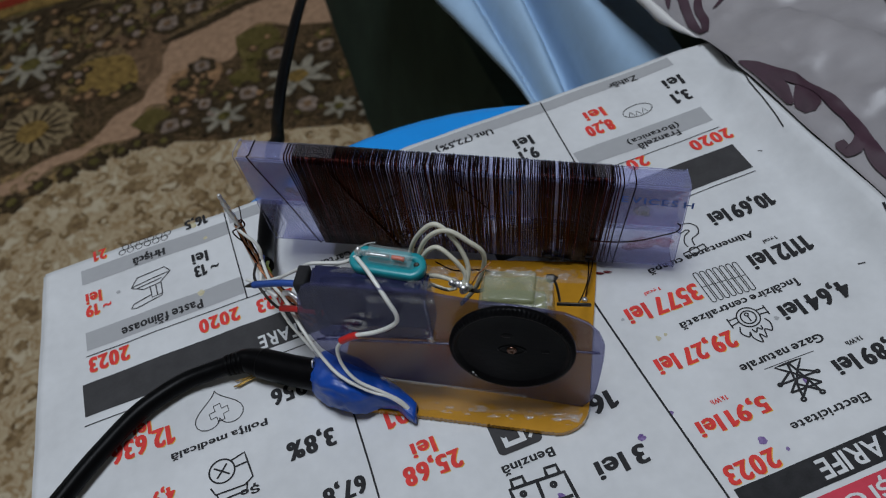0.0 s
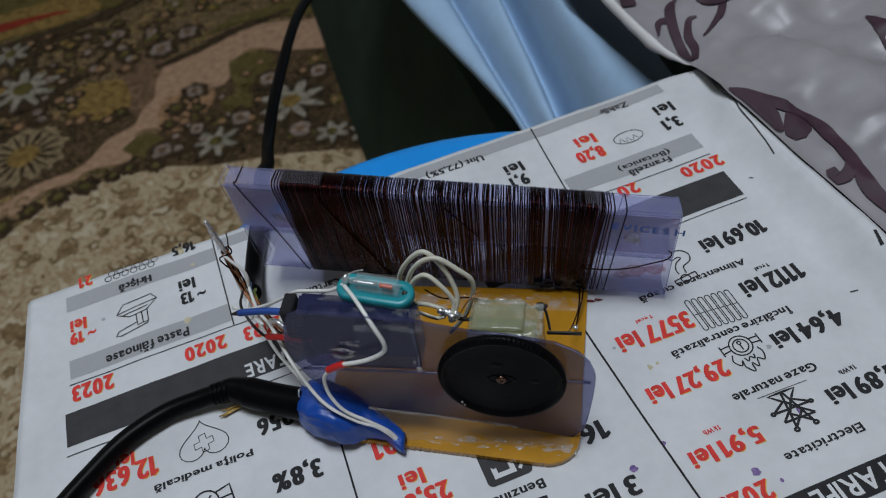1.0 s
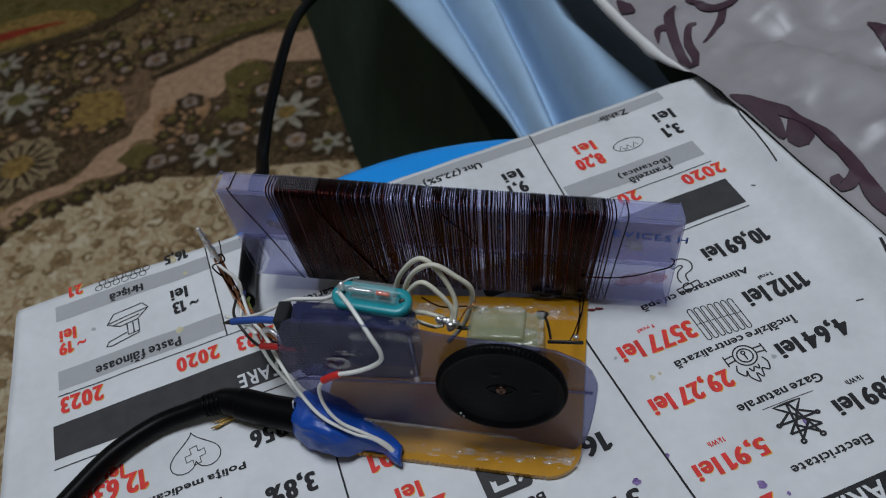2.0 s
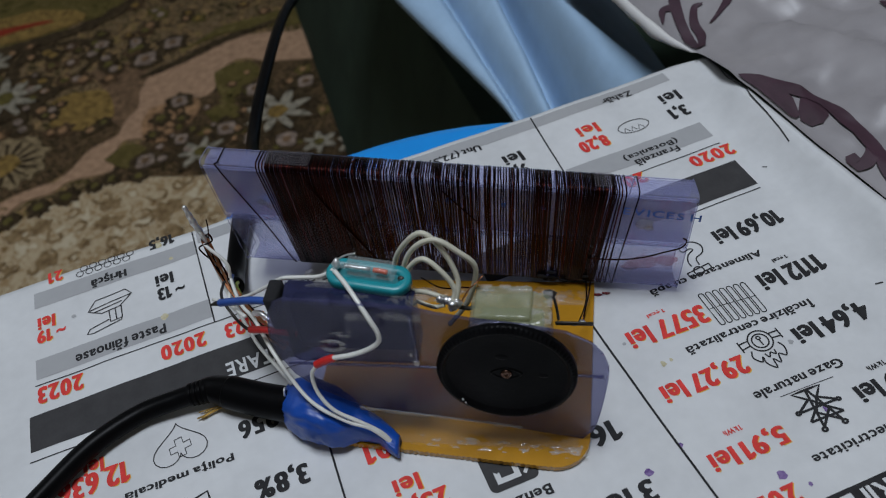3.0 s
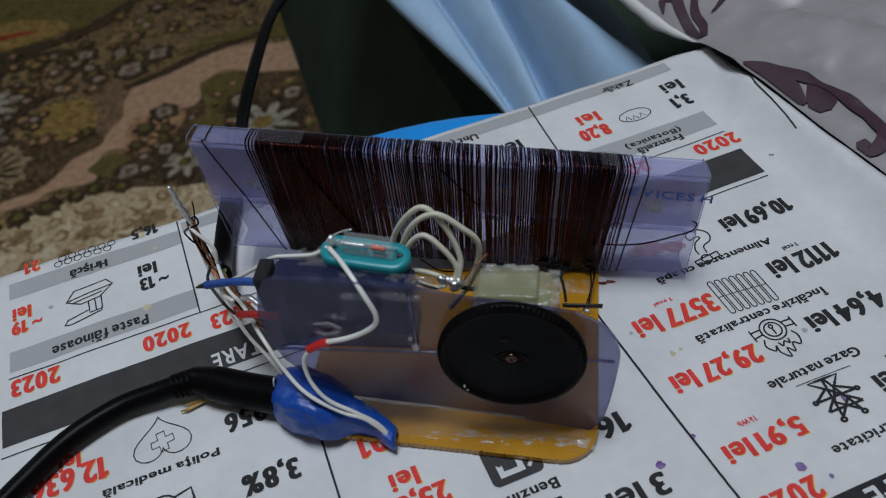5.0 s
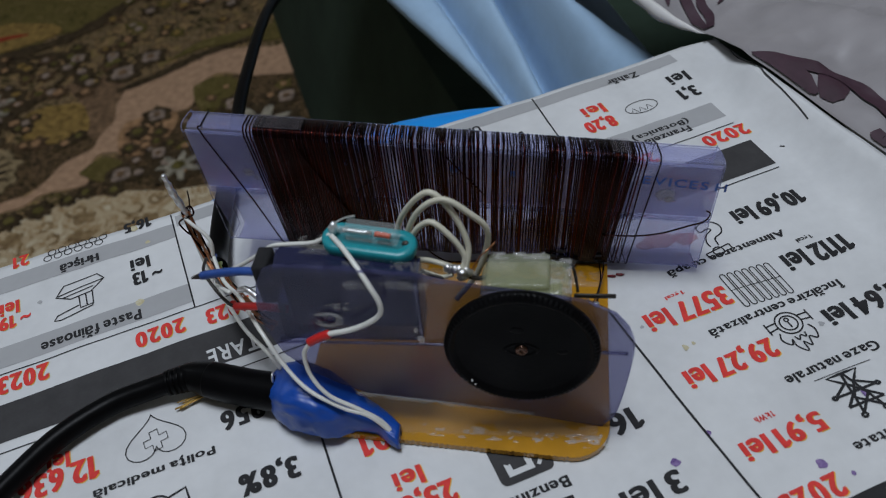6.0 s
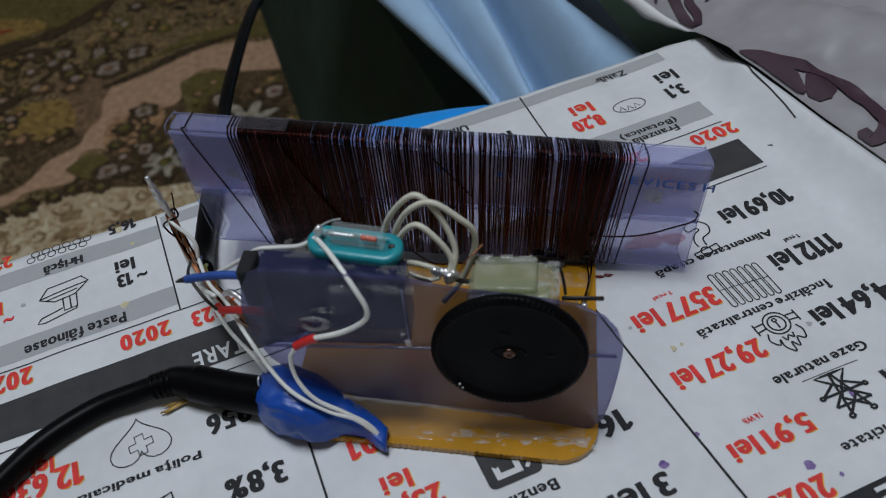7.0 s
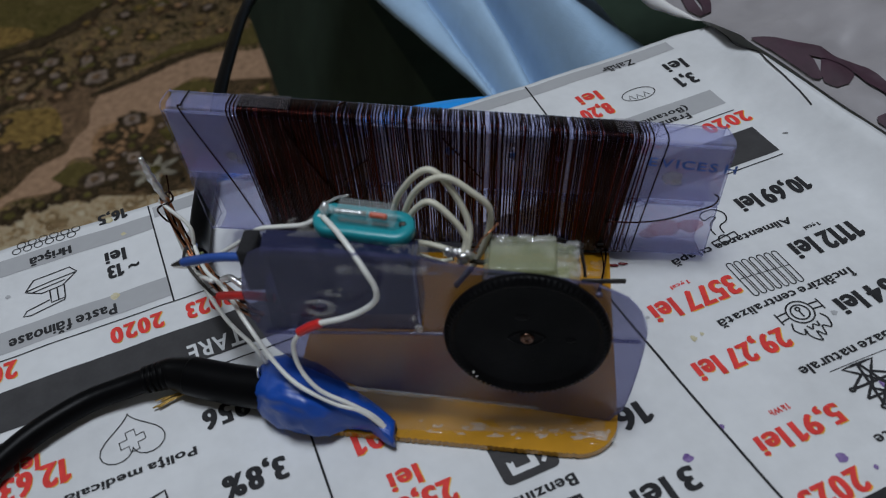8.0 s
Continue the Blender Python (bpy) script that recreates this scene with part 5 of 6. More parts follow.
part("red_wax", bm, dark_red_mat, radio, "dark red drops of wax")

# ---- violet front panel and box ----
LEANB, FRONT = 0.05, 3.6


def panel_b(h):
    return FRONT + LEANB * (h - 30)


panel_outline = [(-53.4, 45.2), (-54.8, 39), (-54.6, 32), (-52, 24), (-47.5, 18.5), (-41, 14.0), (-34, 10.6), (-20, 8.6), (-3, 6.0), (8, 3.6), (16.8, 1.9), (19.4, 5.5), (20.8, 12), (22.0, 21), (22.6, 29),
                 (21.4, 34), (18.8, 37.8), (13.3, 41.2), (3, 43.4), (-7.5, 44.8), (-15, 46.4), (-20, 47.9), (-30, 48.9), (-40, 49.6), (-48.8, 50.0), (-51.5, 48.6)]
bm = bmesh.new()
plate(bm, panel_outline, 0.0, 0.9)
for v in bm.verts:
    a, h, d = v.co
    v.co = Vector((a, panel_b(h) + d, h)) * MM
bmesh.ops.triangulate(bm, faces=[f for f in bm.faces if len(f.verts) > 4])
panel = part("front_panel", bm, panel_plastic, radio, "violet see-through plastic panel with rounded end", smooth=False)
wire("panel_ridge", [(-52, 3.0, 28.6), (-20.5, 3.0, 28.8), (3, 3.0, 28.2), (21.5, 3.1, 27.0)], 0.35, panel_plastic, panel)

bm = bmesh.new()
ring_f = [(-49.2, 4.6, 49.2), (-20.0, 4.6, 47.3), (-20.6, 4.0, 28.8), (-51.0, 4.0, 28.6)]
ring_b = [(-50.6, 12.8, 48.4), (-20.4, 12.6, 46.6), (-20.8, 12.8, 28.8), (-51.6, 13.0, 28.6)]
vs = [bm.verts.new(Vector(p) * MM) for p in ring_f + ring_b]
for f in ((0, 1, 5, 4), (1, 2, 6, 5), (2, 3, 7, 6), (3, 0, 4, 7), (4, 5, 6, 7)):
    bm.faces.new([vs[i] for i in f])
bmesh.ops.bevel(bm, geom=[e for e in bm.edges if len(e.link_faces) == 2], offset=0.0009, segments=3, affect="EDGES")
part("tube_box", bm, box_plastic, radio, "dark violet plastic box section", smooth=False)
bm = bmesh.new()
block(bm, -0.0542, -0.0510, 0.0058, 0.0124, 0.0375, 0.0482, 0.0004, 1)
part("foam_plug", bm, foam_mat, radio, "black foam plug")
bm = bmesh.new()
block(bm, -0.0492, -0.0215, 0.0060, 0.0116, 0.0300, 0.0455, 0.0015, 2)
part("inner_block", bm, surface("slate_block", (0.030, 0.030, 0.055), 0.6, vary=0.35, scale=90), radio, "dark block inside the box")
# ragged hole with white scratches
bm = bmesh.new()
film(bm, lambda f, g, h: (-39.6 + (1.5 + 1.5 * g) * 1.15 * math.cos(6.2832 * f), 2.5 - 0.55 * h, 36.6 + (1.5 + 1.3 * g) * 0.78 * math.sin(6.2832 * f)), 60, 8, -0.10, 2.0, 0.9)
film(bm, lambda f, g, h: (-39.5 + 6.5 * f, 2.9 - 0.4 * h, 38.6 + 2.2 * g + 1.0 * f), 34, 14, 0.16, 4.0, 0.8)
part("ragged_hole_rim", bm, white_glint_glue, panel, "melted rim of a drilled hole")
bm = bmesh.new()
lump(bm, (-39.6 * MM, 3.35 * MM, 36.5 * MM), 1.35 * MM, (1.2, 0.1, 0.8), 0.2, 3)
part("drilled_hole", bm, box_plastic, panel)
def foot(x):
    """Height of the panel's lower edge at that x."""
    return 10.6 - 0.142 * (x + 34) - (0.0026 * max(0.0, x + 8) ** 2)


bm = bmesh.new()
film(bm, lambda f, g, h: (-36 + 52 * f, panel_b(8) - 0.4 - 3.4 * g, 1.6 + h * 0.8 + (1 - g) ** 2 * max(0.0, foot(-36 + 52 * f) - 1.6)), 110, 12, -0.40, 5.0, 0.7)
tagged(part("glue_fillet", bm, glue_film, radio, "clear glue running down from the panel"), kind="stuff")
bm = bmesh.new()
# first film: white strip imitating the reflection along the panel's lower edge
film(bm, lambda f, g, h: (-38 + 40 * f, panel_b(8) - 0.30 - 0.5 * h, foot(-38 + 40 * f) - 0.3 + 1.3 * g), 100, 7, -0.45, 6.0, 0.9)
film(bm, lambda f, g, h: (-26 + 44 * f, -1.6 + 3.6 * g - 2.2 * f, 1.75 + 0.5 * h), 120, 16, 0.30, 9.0, 0.8)
film(bm, lambda f, g, h: (2 + 15 * f, -2.6 + 3.0 * g, 1.78 + 0.5 * h), 50, 14, 0.24, 12.0, 0.8)
tagged(part("glue_crust_and_glints", bm, glint_crust_glue, radio, "glue at the panel's foot, whitened for its bright streak"), kind="stuff")
# pale strip added for the highlight down the box's seam
wire("box_edge", [(-20.2, 3.1, 47.0), (-20.4, 3.0, 42), (-20.5, 2.9, 36), (-20.6, 2.9, 31)], lambda f: 0.14 + 0.08 * math.sin(9 * f), rim_plastic, panel, "pale strip imitating the highlight on the glued edge", 6, 4)
bm = bmesh.new()
lump(bm, (-20.8 * MM, 2.6 * MM, 30.8 * MM), 1.1 * MM, (0.8, 0.5, 1.1), 0.6, 4, 2)
lump(bm, (-21.6 * MM, 2.7 * MM, 33.6 * MM), 0.6 * MM, (0.8, 0.4, 1.3), 0.6, 6, 2)
part("glue_drop", bm, white_glint_glue, panel, "hardened drop of glue")
# pale strip added for the bright look of the panel's rounded end
wire("panel_edge", [(16.8, 3.0, 2.2), (19.4, 3.0, 5.5), (20.8, 3.1, 12), (22.0, 3.4, 21), (22.6, 3.8, 29), (21.4, 4.0, 34), (18.8, 4.2, 37.8), (13.3, 4.4, 41.2)], 0.18, rim_plastic, panel, "pale strip imitating the bright cut edge", 6, 4)
# ---- tuning wheel ----
wheel_ob = new("tuning_wheel")
wheel_ob.parent = radio
wheel_ob.matrix_basis = pose(0, -0.0002, 0.0306, -3.0, 0, 0)
tagged(wheel_ob, "black ribbed plastic tuning wheel")
TEETH = 88


def toothed(r, y, depth):
    return [Vector(((r - depth * (k % 4 in (2, 3))) * math.cos(math.pi * k / (2 * TEETH)), y, (r - depth * (k % 4 in (2, 3))) * math.sin(math.pi * k / (2 * TEETH)))) * MM for k in range(4 * TEETH)]


bm = bmesh.new()
loft(bm, [toothed(15.3, 2.5, 0.0), toothed(15.75, 2.2, 0.0), toothed(15.85, 0.95, 0.0), toothed(15.8, 0.8, 0.55), toothed(15.55, 0.25, 0.60), toothed(15.1, 0.0, 0.40), toothed(14.5, 0.0, 0.0), toothed(14.2, 0.15, 0.0), toothed(13.8, 1.0, 0.0), toothed(13.3, 1.1, 0.0), toothed(9.0, 1.1, 0.0), toothed(3.6, 1.0, 0.0)], caps=True)
part("rim_and_face", bm, wheel_mat, wheel_ob)
bm = bmesh.new()
dia = [(3.1 * math.cos(a) * (0.72 + 0.28 * abs(math.cos(a)) ** 3), 1.75 * math.sin(a)) for a in (2 * math.pi * k / 24 for k in range(24))]
loft(bm, [[Vector((x * k, y, z * k)) * MM for x, z in dia] for k, y in ((1.22, 1.02), (1.1, 0.78), (0.95, 0.84), (0.8, 1.4), (0.2, 1.5))])
part("hub", bm, wheel_mat, wheel_ob, "eye-shaped sunken hub")
bm = bmesh.new()
loft(bm, [[Vector((r * math.cos(a), y, r * math.sin(a))) * MM for a in (2 * math.pi * k / 20 for k in range(20))] for r, y in ((1.35, 1.3), (1.35, 0.75), (1.1, 0.45), (0.6, 0.35), (0.45, 0.75), (0.1, 0.8))])
for a in (0.4, 1.97, 3.54, 5.11):
    lump(bm, (0.85 * math.cos(a) * MM, 0.45 * MM, 0.85 * math.sin(a) * MM), 0.32 * MM, (1, 0.6, 1), 0.5, a, 1)
part("screw", bm, brass, wheel_ob, "small coppery cross-head screw")
for x, z, r in ((-0.8, 5.6, 1.4), (8.2, -0.6, 1.0), (1.2, -6.2, 0.5)):
    bm = bmesh.new()
    lump(bm, (x * MM, 1.08 * MM, z * MM), r * MM, (1.1, 0.12, 0.7), 0.1, 1)
    part("moulding_mark", bm, wheel_mat, wheel_ob)
bm = bmesh.new()
lump(bm, (-10.6 * MM, 0.0 * MM, -9.0 * MM), 0.4 * MM, (0.6, 0.4, 1.3), 0.5, 2, 1)
lump(bm, (-10.0 * MM, 0.0 * MM, -10.2 * MM), 0.25 * MM, (1.2, 0.4, 0.8), 0.5, 3, 1)
part("grey_crumb", bm, hem_mat, wheel_ob, "pale crumb on the rim")

# ---- variable capacitor behind the panel ----
bm = bmesh.new()
block(bm, -0.0084, 0.0099, 0.0056, 0.0165, 0.0180, 0.0410, 0.0016, 3)
bmesh.ops.subdivide_edges(bm, edges=[e for e in bm.edges if e.calc_length() > 0.006], cuts=4, use_grid_fill=True)
for v in bm.verts:
    v.co += 0.0005 * noise.noise_vector(v.co * 260)
cap = part("variable_capacitor", bm, capacitor_plastic, radio, "pale green see-through variable capacitor")
bm = bmesh.new()
block(bm, -0.0072, 0.0056, 0.0072, 0.0166, 0.0396, 0.0424, 0.0007, 3)
for v in bm.verts:
    v.co += 0.0006 * noise.noise_vector(v.co * 240)
part("cover", bm, capacitor_plastic, cap)
bm = bmesh.new()
block(bm, -0.0066, 0.0080, 0.0078, 0.0146, 0.0200, 0.0375, 0.001, 2)
part("plate_stack", bm, surface("olive_plates", (0.30, 0.29, 0.12), 0.5, vary=0.3, scale=120), cap)
bm = bmesh.new()
film(bm, lambda f, g, h: (-8.2 + 17.5 * f, 5.0 + 2.4 * g, 40.9 + 0.5 * h), 52, 8, -0.02, 21.0, 0.9)
film(bm, lambda f, g, h: (-7.2 + 13 * f, 14.8 + 2.0 * g, 42.5 + 0.4 * h), 40, 7, 0.12, 22.0, 0.8)
film(bm, lambda f, g, h: (5.4 + 4.6 * f, 7.0 + 9.5 * g, 41.0 + 0.6 * h), 16, 30, 0.05, 23.0, 0.9)
tagged(part("glue_crust_and_glints", bm, white_glint_glue, cap, "crust of dried white glue"), kind="stuff")
bm = bmesh.new()
block(bm, 0.0104, 0.0191, 0.0136, 0.0142, 0.0319, 0.0331, 0.0002, 1)
part("contact_strip", bm, dark_metal, cap, "dark tinned contact strip")
wire("contact_wire", [(8.0, 16.2, 39.8), (10.0, 16.0, 39.2), (10.8, 15.0, 36.5), (11.2, 14.2, 33.4)], 0.35, dark_metal, cap)
bm = bmesh.new()
lump(bm, (9.2 * MM, 16.6 * MM, 39.6 * MM), 1.3 * MM, (1.2, 1, 0.7), 0.4, 3)
part("contact_tab", bm, dark_metal, cap)
wire("lead_wire", [on_tube(0.80, 0.05, -0.1) / MM, (17.0, 40, 9), (15.0, 30, 12), (13.4, 18, 27), (12.6, 14.4, 32)], 0.2, enamel, radio)
wire("lead_wire", [on_tube(0.81, 0.05, -0.1) / MM, (17.8, 46.0, 6), (16.6, 41, 3.0), (16.2, 38.6, 2.0)], 0.22, enamel, radio)
bm = bmesh.new()
lump(bm, (16.1 * MM, 38.3 * MM, 2.2 * MM), 0.9 * MM, (1, 1, 0.8), 0.4, 5)
part("solder_joint", bm, solder_mat, radio)
wire("lead_wire", [(-22, 24, 36), (-18, 26, 30), (-12, 28, 28), (-6, 24, 32), (-4.5, 19, 38), (-6, 16, 40.5)], 0.2, enamel, radio)

# ---- detector diode on its teal washer ----
det = new("detector")
det.parent = radio
det.matrix_basis = pose(-0.0306, 0.0128, 0.0487, 4, 3, -7)
tagged(det, "teal oval holder with glass detector diode")


def oval(l, w, z, n=40):
    out = []
    for k in range(n):
        a = 2 * math.pi * k / n
        x = w * math.cos(a) + (l - w) * (1 if math.cos(a) > 1e-6 else -1 if math.cos(a) < -1e-6 else 0)
        out.append(Vector((x, w * math.sin(a), z)) * MM)
    return out


bm = bmesh.new()
loft(bm, [oval(9.6, 3.5, -1.3), oval(9.9, 3.8, -0.8), oval(9.9, 3.8, 0.9), oval(9.5, 3.4, 1.35), oval(7.6, 1.7, 1.35), oval(7.4, 1.5, 1.0), oval(7.4, 1.5, 0.2)])
part("oval_holder", bm, teal_mat, det)
bm = bmesh.new()
plate(bm, [(p.x, p.y) for p in oval(7.5, 1.6, 0)], 0.0001, 0.0004)
part("holder_slot", bm, surface("dark_slot", (0.02, 0.21, 0.24), 0.4), det, smooth=False)
bm = bmesh.new()
block(bm, -0.0046, 0.0064, -0.0014, 0.0020, 0.0015, 0.0050, 0.0005, 3)
body = part("glass_body", bm, glass, det, "clear glass diode body")
bm = bmesh.new()
tube(bm, mm([(-5.4, 0.3, 2.6), (-4.0, 0.3, 2.7), (0.6, 0.3, 2.8)]), 0.45 * MM, 8, 3)
part("inner_lead", bm, solder_mat, body)
bm = bmesh.new()
tube(bm, mm([(1.4, 0.3, 2.7), (3.2, 0.3, 2.7), (4.6, 0.2, 2.6)]), 0.6 * MM, 8, 3)
part("orange_element", bm, element_mat, body, "orange element in the glass")
bm = bmesh.new()
tube(bm, mm([(-8.0, 0.3, 2.2), (-6.8, 0.3, 3.0), (-5.2, 0.3, 2.7), (-4.2, 0.6, 2.7)]), lambda f: (1.0 - 0.35 * f) * MM, 8, 4)
part("diode_end", bm, glass, det)
bm = bmesh.new()
lump(bm, (-7.7 * MM, 0.9 * MM, 2.2 * MM), 1.1 * MM, (0.8, 0.9, 1.5), 0.4, 7)
part("solder_joint", bm, solder_mat, det)
wire("diode_lead", [(-7.6, 1.2, 3.2), (-5.4, 2.2, 4.2), (-3.2, 2.4, 5.0)], 0.2, solder_mat, det)
bm = bmesh.new()
lump(bm, (7.6 * MM, 0.2 * MM, 1.1 * MM), 0.8 * MM, (1, 0.8, 0.8), 0.4, 8)
part("end_joint", bm, dark_metal, det)
bm = bmesh.new()
film(bm, lambda f, g, h: (-36 + 18 * f, 3.2 + 5.2 * g, 45.4 + 2.6 * g + 0.9 * h), 64, 16, -0.05, 31.0, 1.2)
film(bm, lambda f, g, h: (-46 + 8 * f, 10 + 5.5 * g, 48.3 + 0.9 * h), 24, 16, -0.05, 32.0, 1.2)
tagged(part("glue_blot", bm, glue_film, radio, "clear lumpy glue under the detector"), kind="stuff")

# ---- wires ----
wire("loop_wire", [(-25.5, 19.5, 30), (-27.2, 19.5, 40), (-24.6, 18.8, 50.5), (-18.4, 18.2, 57.6), (-13.6, 16.6, 53.5), (-10.8, 14.2, 47), (-11.4, 11.8, 42.4)], 0.62, cream_wire, radio, "cream insulated wire loop")
wire("loop_wire", [(-23.8, 17.5, 33), (-24.6, 17.6, 43), (-21.2, 17.4, 52.5), (-15.6, 17.0, 56.8), (-10.2, 16, 54.0), (-6.8, 16, 48.6), (-9.6, 15.8, 37.5), (-14.8, 15.6, 29)], 0.62, cream_wire, radio, "cream insulated wire loop")
wire("loop_wire", [(-23.8, 16.0, 36), (-22.8, 16.2, 46.5), (-18.6, 16.0, 51.6), (-14.4, 14.4, 49.4), (-11.6, 13, 45.2), (-12.2, 11.6, 42)], 0.62, cream_wire, radio, "cream insulated wire loop")
wire("loop_wire", [(-23.0, 12.5, 44.5), (-19, 14.5, 42), (-14.5, 13.6, 41.2), (-12.2, 12.2, 41.6)], 0.6, cream_wire, radio, "cream insulated wire")
wire("loop_wire", [(-24.0, 13.0, 42.0), (-20, 13.0, 40), (-16.8, 12.0, 39.8), (-14.2, 11.6, 41.0)], 0.5, cream_wire, radio)
bm = bmesh.new()
for i in range(14):
    lump(bm, (rng.uniform(-15.5, -10.4) * MM, rng.uniform(10.2, 12.6) * MM, rng.uniform(39.8, 43.0) * MM), rng.uniform(0.6, 1.2) * MM, (1.1, 1, 1), 0.6, i + 230, 1)
part("solder_joint", bm, solder_mat, radio, "bright lumpy solder joint")
wire("lead_wire", [(-16, 11.5, 40), (-20, 12.5, 40.5), (-22.5, 13.5, 42)], 0.3, dark_metal, radio)
wire("lead_wire", [(-11, 11.5, 40.6), (-8.8, 12, 39.5), (-7.6, 13, 39)], 0.5, dark_metal, radio)
wire("lead_wire", [(-10.8, 11.6, 41), (-8.8, 14, 43.5), (-7.2, 15.0, 44.6), (-5.6, 17, 45.2)], 0.17, bare_copper, radio)

wire("white_lead", [(-38.2, 12.8, 50.8), (-35.2, 9.6, 50.2), (-31.8, 5.6, 48.8), (-29.2, 2.8, 46.4), (-27.6, 1.6, 43.2), (-28.0, 1.4, 40.0), (-30.8, 1.4, 37.2), (-35.0, 1.5, 34.8), (-40.4, 1.6, 33.0)], 0.58, white_wire, radio, "white insulated wire")
wire("red_sleeve", [(-39.8, 1.6, 33.2), (-42, 1.5, 32.2), (-44.6, 1.3, 30.6)], 0.95, red_sleeve, radio, "red shrink sleeve")
wire("white_lead", [(-44.2, 1.3, 30.8), (-46.4, 1.0, 26.8), (-45.9, -0.2, 20.8), (-42.6, -1.6, 15.8), (-37.0, -2.2, 12.2), (-32.0, -2.6, 8.2), (-29.0, -3.4, 2.9)], 0.50, white_wire, radio, "white insulated wire")
wire("white_lead", [(-82.6, 41, 20), (-74, 27, 22), (-66, 18, 25.2), (-58.6, 8.5, 25.0), (-52.4, 2.6, 19.6), (-47.0, -1.0, 16.4), (-40.0, -2.4, 12.4), (-34.6, -2.8, 10.4), (-30.8, -3.2, 6.0), (-28.6, -3.6, 2.7)], 0.50, white_wire, radio, "white insulated wire")
wire("white_lead", [(-79, 24, 26), (-73.6, 21, 29), (-64.7, 18, 35.3), (-57.6, 16, 41.2), (-52.3, 14.2, 46.2), (-48.0, 13.6, 47.4), (-42.3, 13, 48.6), (-38.6, 13.6, 50.4)], 0.5, white_wire, radio, "white insulated wire")
wire("white_lead", [(-87, 41.5, 30), (-84, 39, 29.5), (-79.4, 37, 25), (-80.2, 34.5, 18), (-78.5, 29, 18.5), (-73, 22, 25), (-66.5, 15.5, 30)], 0.50, white_wire, radio, "white insulated wire")
wire("white_lead", [(-86.5, 42, 26), (-82.5, 36, 16), (-76, 28, 12), (-68, 18, 14), (-60, 10, 16), (-57, 8, 12)], 0.50, white_wire, radio, "grey-white wire")
wire("blue_sleeve", [(-69.8, 13.0, 38.2), (-66, 12.4, 39.6), (-60, 11.6, 41.2), (-53.4, 10.8, 41.8)], 0.95, blue_sleeve, radio, "blue shrink sleeve")
wire("sleeve_tip", [(-72.6, 13.3, 37.0), (-71.2, 13.2, 37.6), (-69.4, 13.0, 38.3)], lambda f: 0.25 + 0.6 * f, dark_metal, radio, "dark bare wire end")
wire("red_sleeve", [(-64.6, 12.4, 28.8), (-60, 11.2, 30.4), (-55.4, 10, 31.6), (-51, 9, 32)], 0.9, red_sleeve, radio, "red shrink sleeve")
wire("lead_wire", [(-78, 30, 26), (-73.5, 20, 32), (-68.8, 14.5, 31.5), (-66, 12.8, 29.2), (-64.4, 12.4, 28.8)], 0.4, dark_metal, radio)
wire("silver_tip", [(-88.2, 42.6, 42.0), (-87.6, 42.2, 39.2), (-87.0, 41.8, 36.4), (-85.8, 41.2, 33.2), (-84.9, 40.6, 30.4)], lambda f: 0.35 + 0.55 * math.sin(2.6 * f + 0.2) + 0.12 * math.sin(30 * f), solder_mat, radio, "tinned twisted wire end")
for i in range(9):
    a = i * 0.7
    pts = []
    for k, (x, y, z) in enumerate(((-85.2, 40.8, 31.5), (-84.4, 39.6, 26.5), (-81.2, 36, 21), (-76, 30.5, 18), (-69.5, 24, 18.5), (-62.5, 17.5, 20), (-57.0, 12.5, 22))):
        pts.append((x + 0.8 * math.cos(a + k * 1.1), y + 0.7 * math.sin(a * 1.3 + k), z + 1.0 * math.sin(a + k * 1.4)))
    wire("copper_strand", pts, 0.24, (bare_copper, enamel, bare_copper)[i % 3], radio, "", 6, 6)
wire("copper_curl", [(-84.0, 40.0, 33.5), (-82.6, 39.6, 34.4), (-82.2, 39.4, 32.6), (-83.4, 39.5, 31.2), (-86.5, 40.0, 29.5), (-88.0, 40.6, 27.4), (-86.6, 40.4, 24.6), (-84.6, 39.6, 24.4)], 0.25, enamel, radio)
wire("copper_curl", [(-84.2, 43.6, 36), (-84.0, 42.6, 34), (-84.6, 41.4, 30)], 0.18, enamel, radio)
wire("green_lead", [(-82.0, 42, 12), (-79.6, 37, 16), (-76, 32, 15), (-72, 27, 14)], 0.5, green_wire, radio, "yellow-green insulated wire")
wire("blue_lead", [(-82.6, 42, 15), (-80.8, 38, 17), (-77.5, 33, 16.5), (-72.5, 27, 17)], 0.45, blue_sleeve, radio, "blue insulated wire")
wire("bare_lead", [(-66, 19, 27), (-63, 17, 29.5), (-60, 15.5, 28.5), (-57.5, 14, 31), (-55, 13, 33)], 0.75, solder_mat, radio, "bright braided shield wire")

# ---- blue tape round the plug ----
bm = bmesh.new()
rings = []
STA = [(-59.5, 6.6, 4.8, 4.6, 4.4), (-57.8, 5.8, 5.4, 5.9, 5.2), (-54.5, 4.6, 6.6, 7.0, 6.6), (-50.5, 3.2, 7.4, 7.2, 7.2), (-46, 2.2, 7.2, 7.0, 6.8), (-42.5, 1.8, 6.4, 6.0, 5.8), (-39.5, 2.2, 5.2, 4.2, 4.6), (-34, 0.4, 4.2, 2.9, 3.2), (-30.8, -1.8, 3.4, 2.8, 2.6), (-28.4, -3.2, 2.9, 2.5, 2.2)]
FINE = []
for s0, s1 in zip(STA, STA[1:]):
    FINE += [tuple(p + (q - p) * f for p, q in zip(s0, s1)) for f in (0, 0.25, 0.5, 0.75)]
FINE.append(STA[-1])
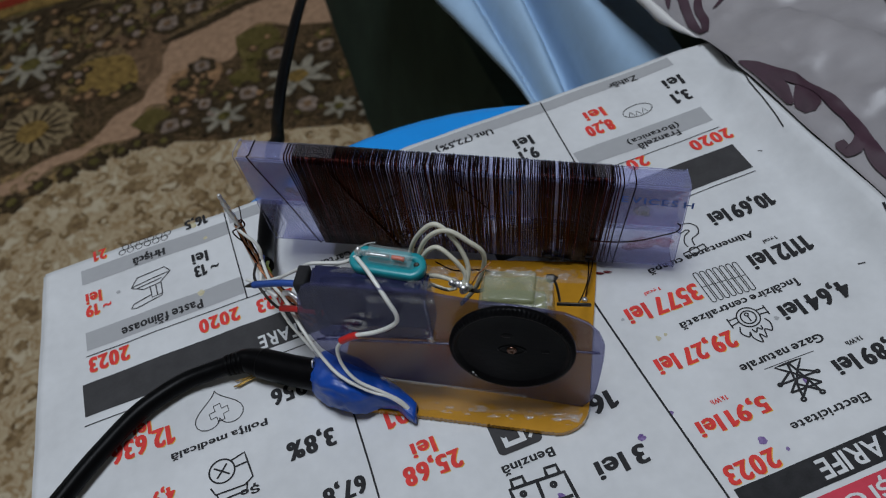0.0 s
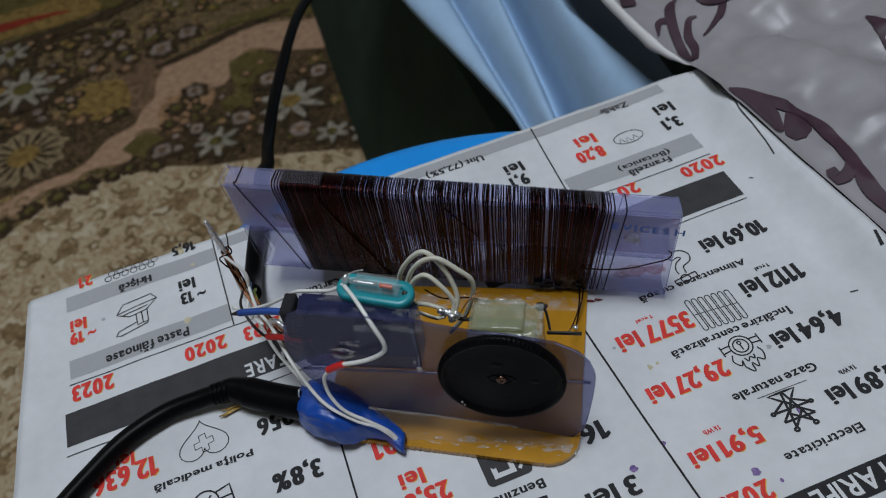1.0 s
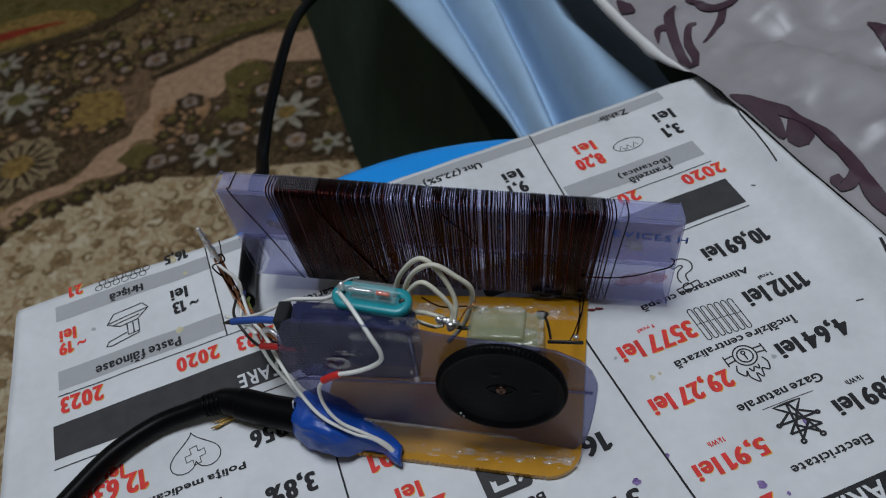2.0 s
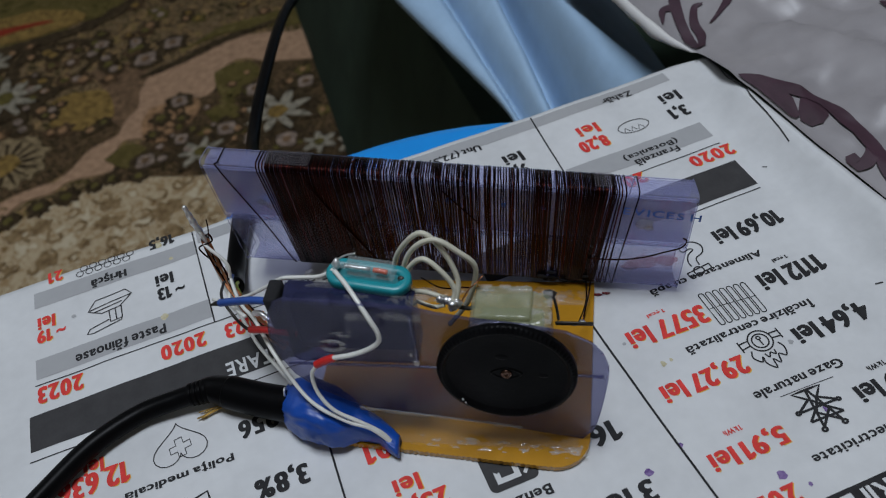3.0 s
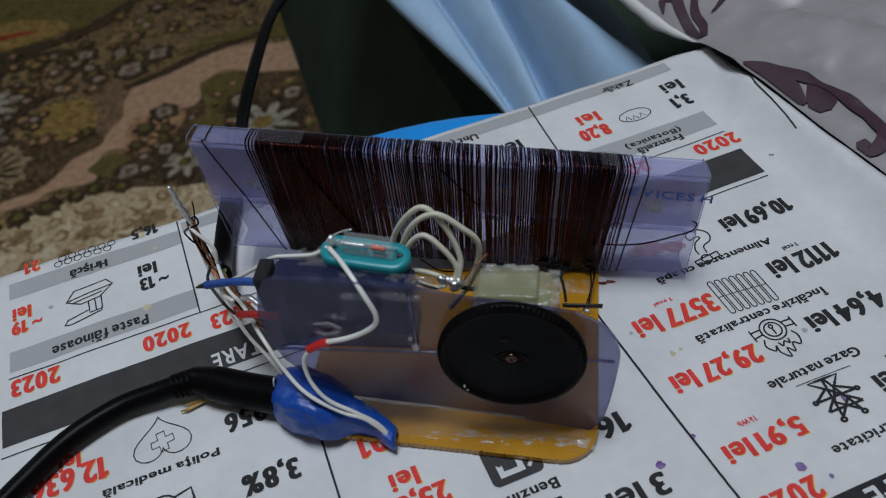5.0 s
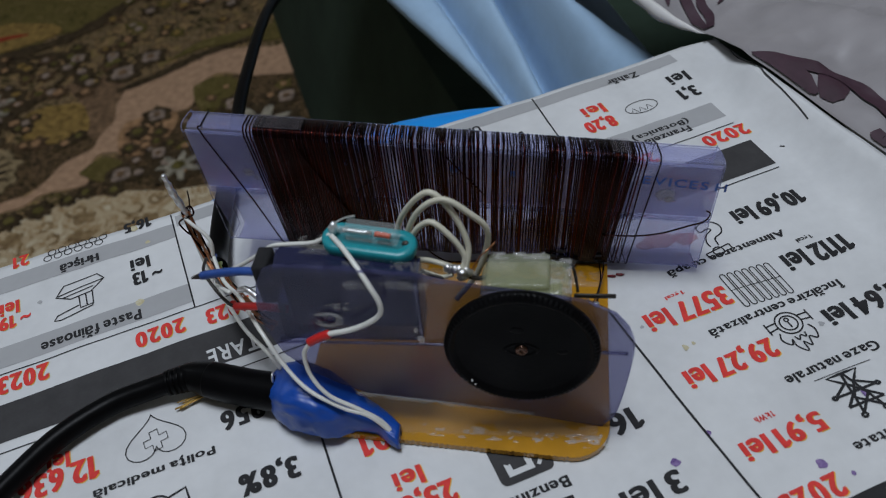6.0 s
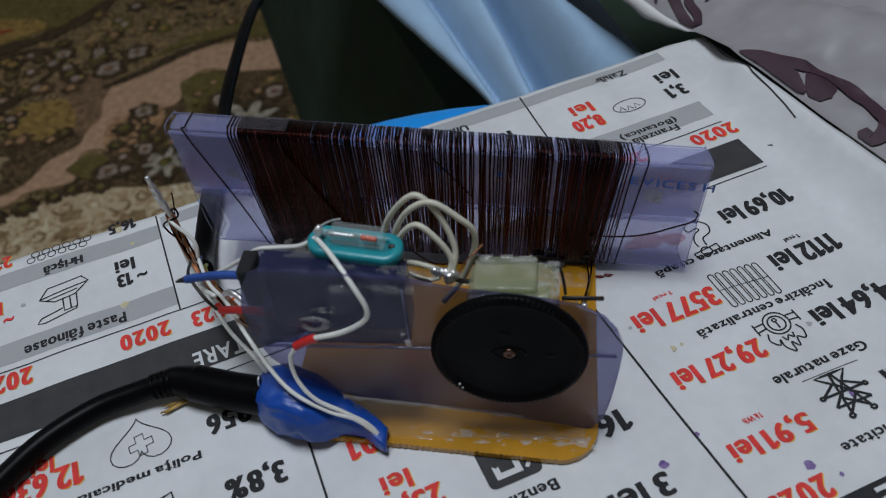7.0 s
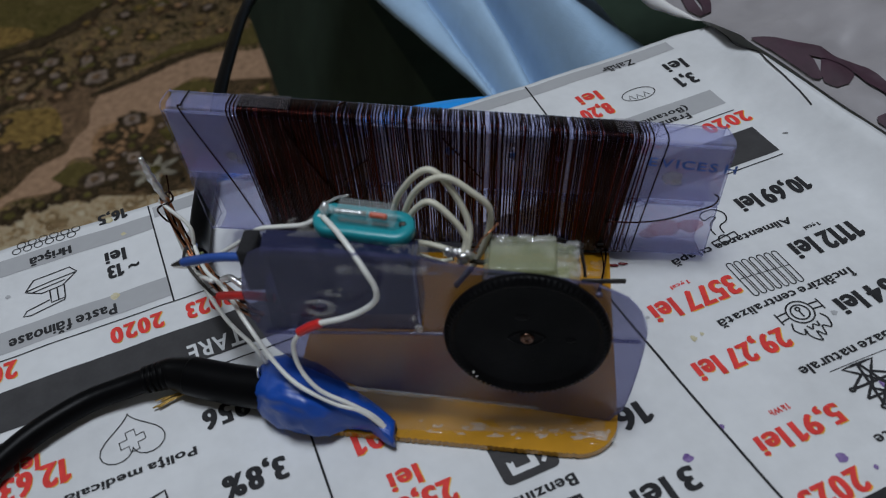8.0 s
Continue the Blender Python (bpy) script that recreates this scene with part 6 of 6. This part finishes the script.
for x, y, z, ry, rz in FINE:
    ring = []
    for k in range(56):
        a = 2 * math.pi * k / 56
        ca, sa = math.cos(a), math.sin(a)
        q = Vector((x * 0.16, ca * 1.5, sa * 1.5))
        fold = 1 + 0.10 * noise.noise(q) - 0.16 * abs(noise.noise(q * 1.9 + Vector((3, 1, 7)))) + 0.05 * abs(noise.noise(q * 4.0))
        py, pz = y + ry * 1.05 * fold * math.copysign(abs(ca) ** 0.7, ca), z + rz * 1.05 * fold * math.copysign(abs(sa) ** 0.7, sa)
        px = x + 1.4 * noise.noise(Vector((ca, sa, x * 0.1))) * (1 if -58 < x < -29 else 0.4)
        ring.append(Vector((px, py, max(pz, 0.15 if py < -4.6 or x < -53 else 1.75))) * MM)
    rings.append(ring)
loft(bm, rings)
part("tape_wrap", bm, blue_tape, radio, "wrinkled blue insulating tape")

# ---- audio cable with plug ----
cable = empty("audio_cable", RADIO, "black round cable with moulded plug lying on the newspaper", "cable")
bm = bmesh.new()
tube(bm, mm([(-83.4, 9.9, 4.6), (-86.8, 8.7, 4.4), (-92.0, 6.8, 3.8), (-101, 2.1, 3.2), (-110, -7.3, 3.1), (-116, -18.6, 3.1), (-121.2, -30.9, 3.1), (-127.5, -50, 3.1), (-133, -80, 3.1), (-136, -130, 3.1)]), 2.75 * MM, 20, 10)
part("cord", bm, rubber, cable)
bm = bmesh.new()
tube(bm, mm([(-57.0, 5.8, 5.4), (-61, 6.4, 5.2), (-67, 7.4, 5.0), (-73, 8.6, 5.0), (-76.8, 9.4, 5.0)]), lambda f: (4.75 - 0.25 * f) * MM, 24, 8)
plug = part("plug_body", bm, rubber, cable, "matt black plug sleeve")
bm = bmesh.new()
tube(bm, mm([(-76.4, 9.3, 5.0), (-79.2, 9.8, 4.9), (-81.8, 10.2, 4.7), (-84.4, 9.6, 4.6)]), lambda f: (4.5 - 1.2 * f) * MM, 24, 8)
boot = part("strain_relief", bm, rubber, cable)
for k in range(4):
    x = -83.0 - k * 1.3
    bm = bmesh.new()
    tube(bm, mm([(x, 9.9 - 0.45 * k, 4.65 - 0.06 * k), (x - 0.35, 9.8 - 0.45 * k, 4.63 - 0.06 * k), (x - 0.7, 9.7 - 0.45 * k, 4.60 - 0.06 * k)]), (3.5 - 0.1 * k) * MM, 20, 2)
    part("rib", bm, rubber, boot)
bm = bmesh.new()
for i in range(9):
    y0 = rng.uniform(-0.9, 0.9)
    tube(bm, mm([(-78.6, 7.8 + y0 * 0.4, 1.1), (-81.6, 6.2 + y0, 0.8), (-84.6 + rng.uniform(-1, 0.8), 4.4 + 1.3 * y0, 0.5)]), 0.2 * MM, 5, 4)
tagged(part("frayed_strands", bm, surface("golden_strands", (0.42, 0.26, 0.06), 0.4, metal=0.5), cable, "golden frayed strands"), kind="stuff")
wire("steel_ring", [(-58.6, 6.4 + 1.0 * math.cos(a), 10.4 + 1.6 * math.sin(a)) for a in (0.2, 1.0, 1.8, 2.6, 3.2)], 0.3, solder_mat, plug, "small wire ring")

# ---- cord that comes up from the floor behind ----
bm = bmesh.new()
tube(bm, [(0.05, 1.30, 0.03), (0.015, 1.0, 0.15), (-0.005, 0.75, 0.28), (-0.026, 0.58, 0.355), (-0.0415, 0.49, 0.386), (-0.0520, 0.40, 0.398), (-0.0545, 0.35, 0.404), (-0.0495, 0.314, 0.421), (-0.0455, 0.282, 0.442), (-0.0425, 0.249, 0.4538), (-0.0438, 0.231, 0.4538), (-0.0440, 0.216, 0.4550), (-0.0425, 0.206, 0.4600)], 0.0029, 14, 8)
thing("cord", bm, rubber, "thin black cord rising behind the stool to the radio", "cord")
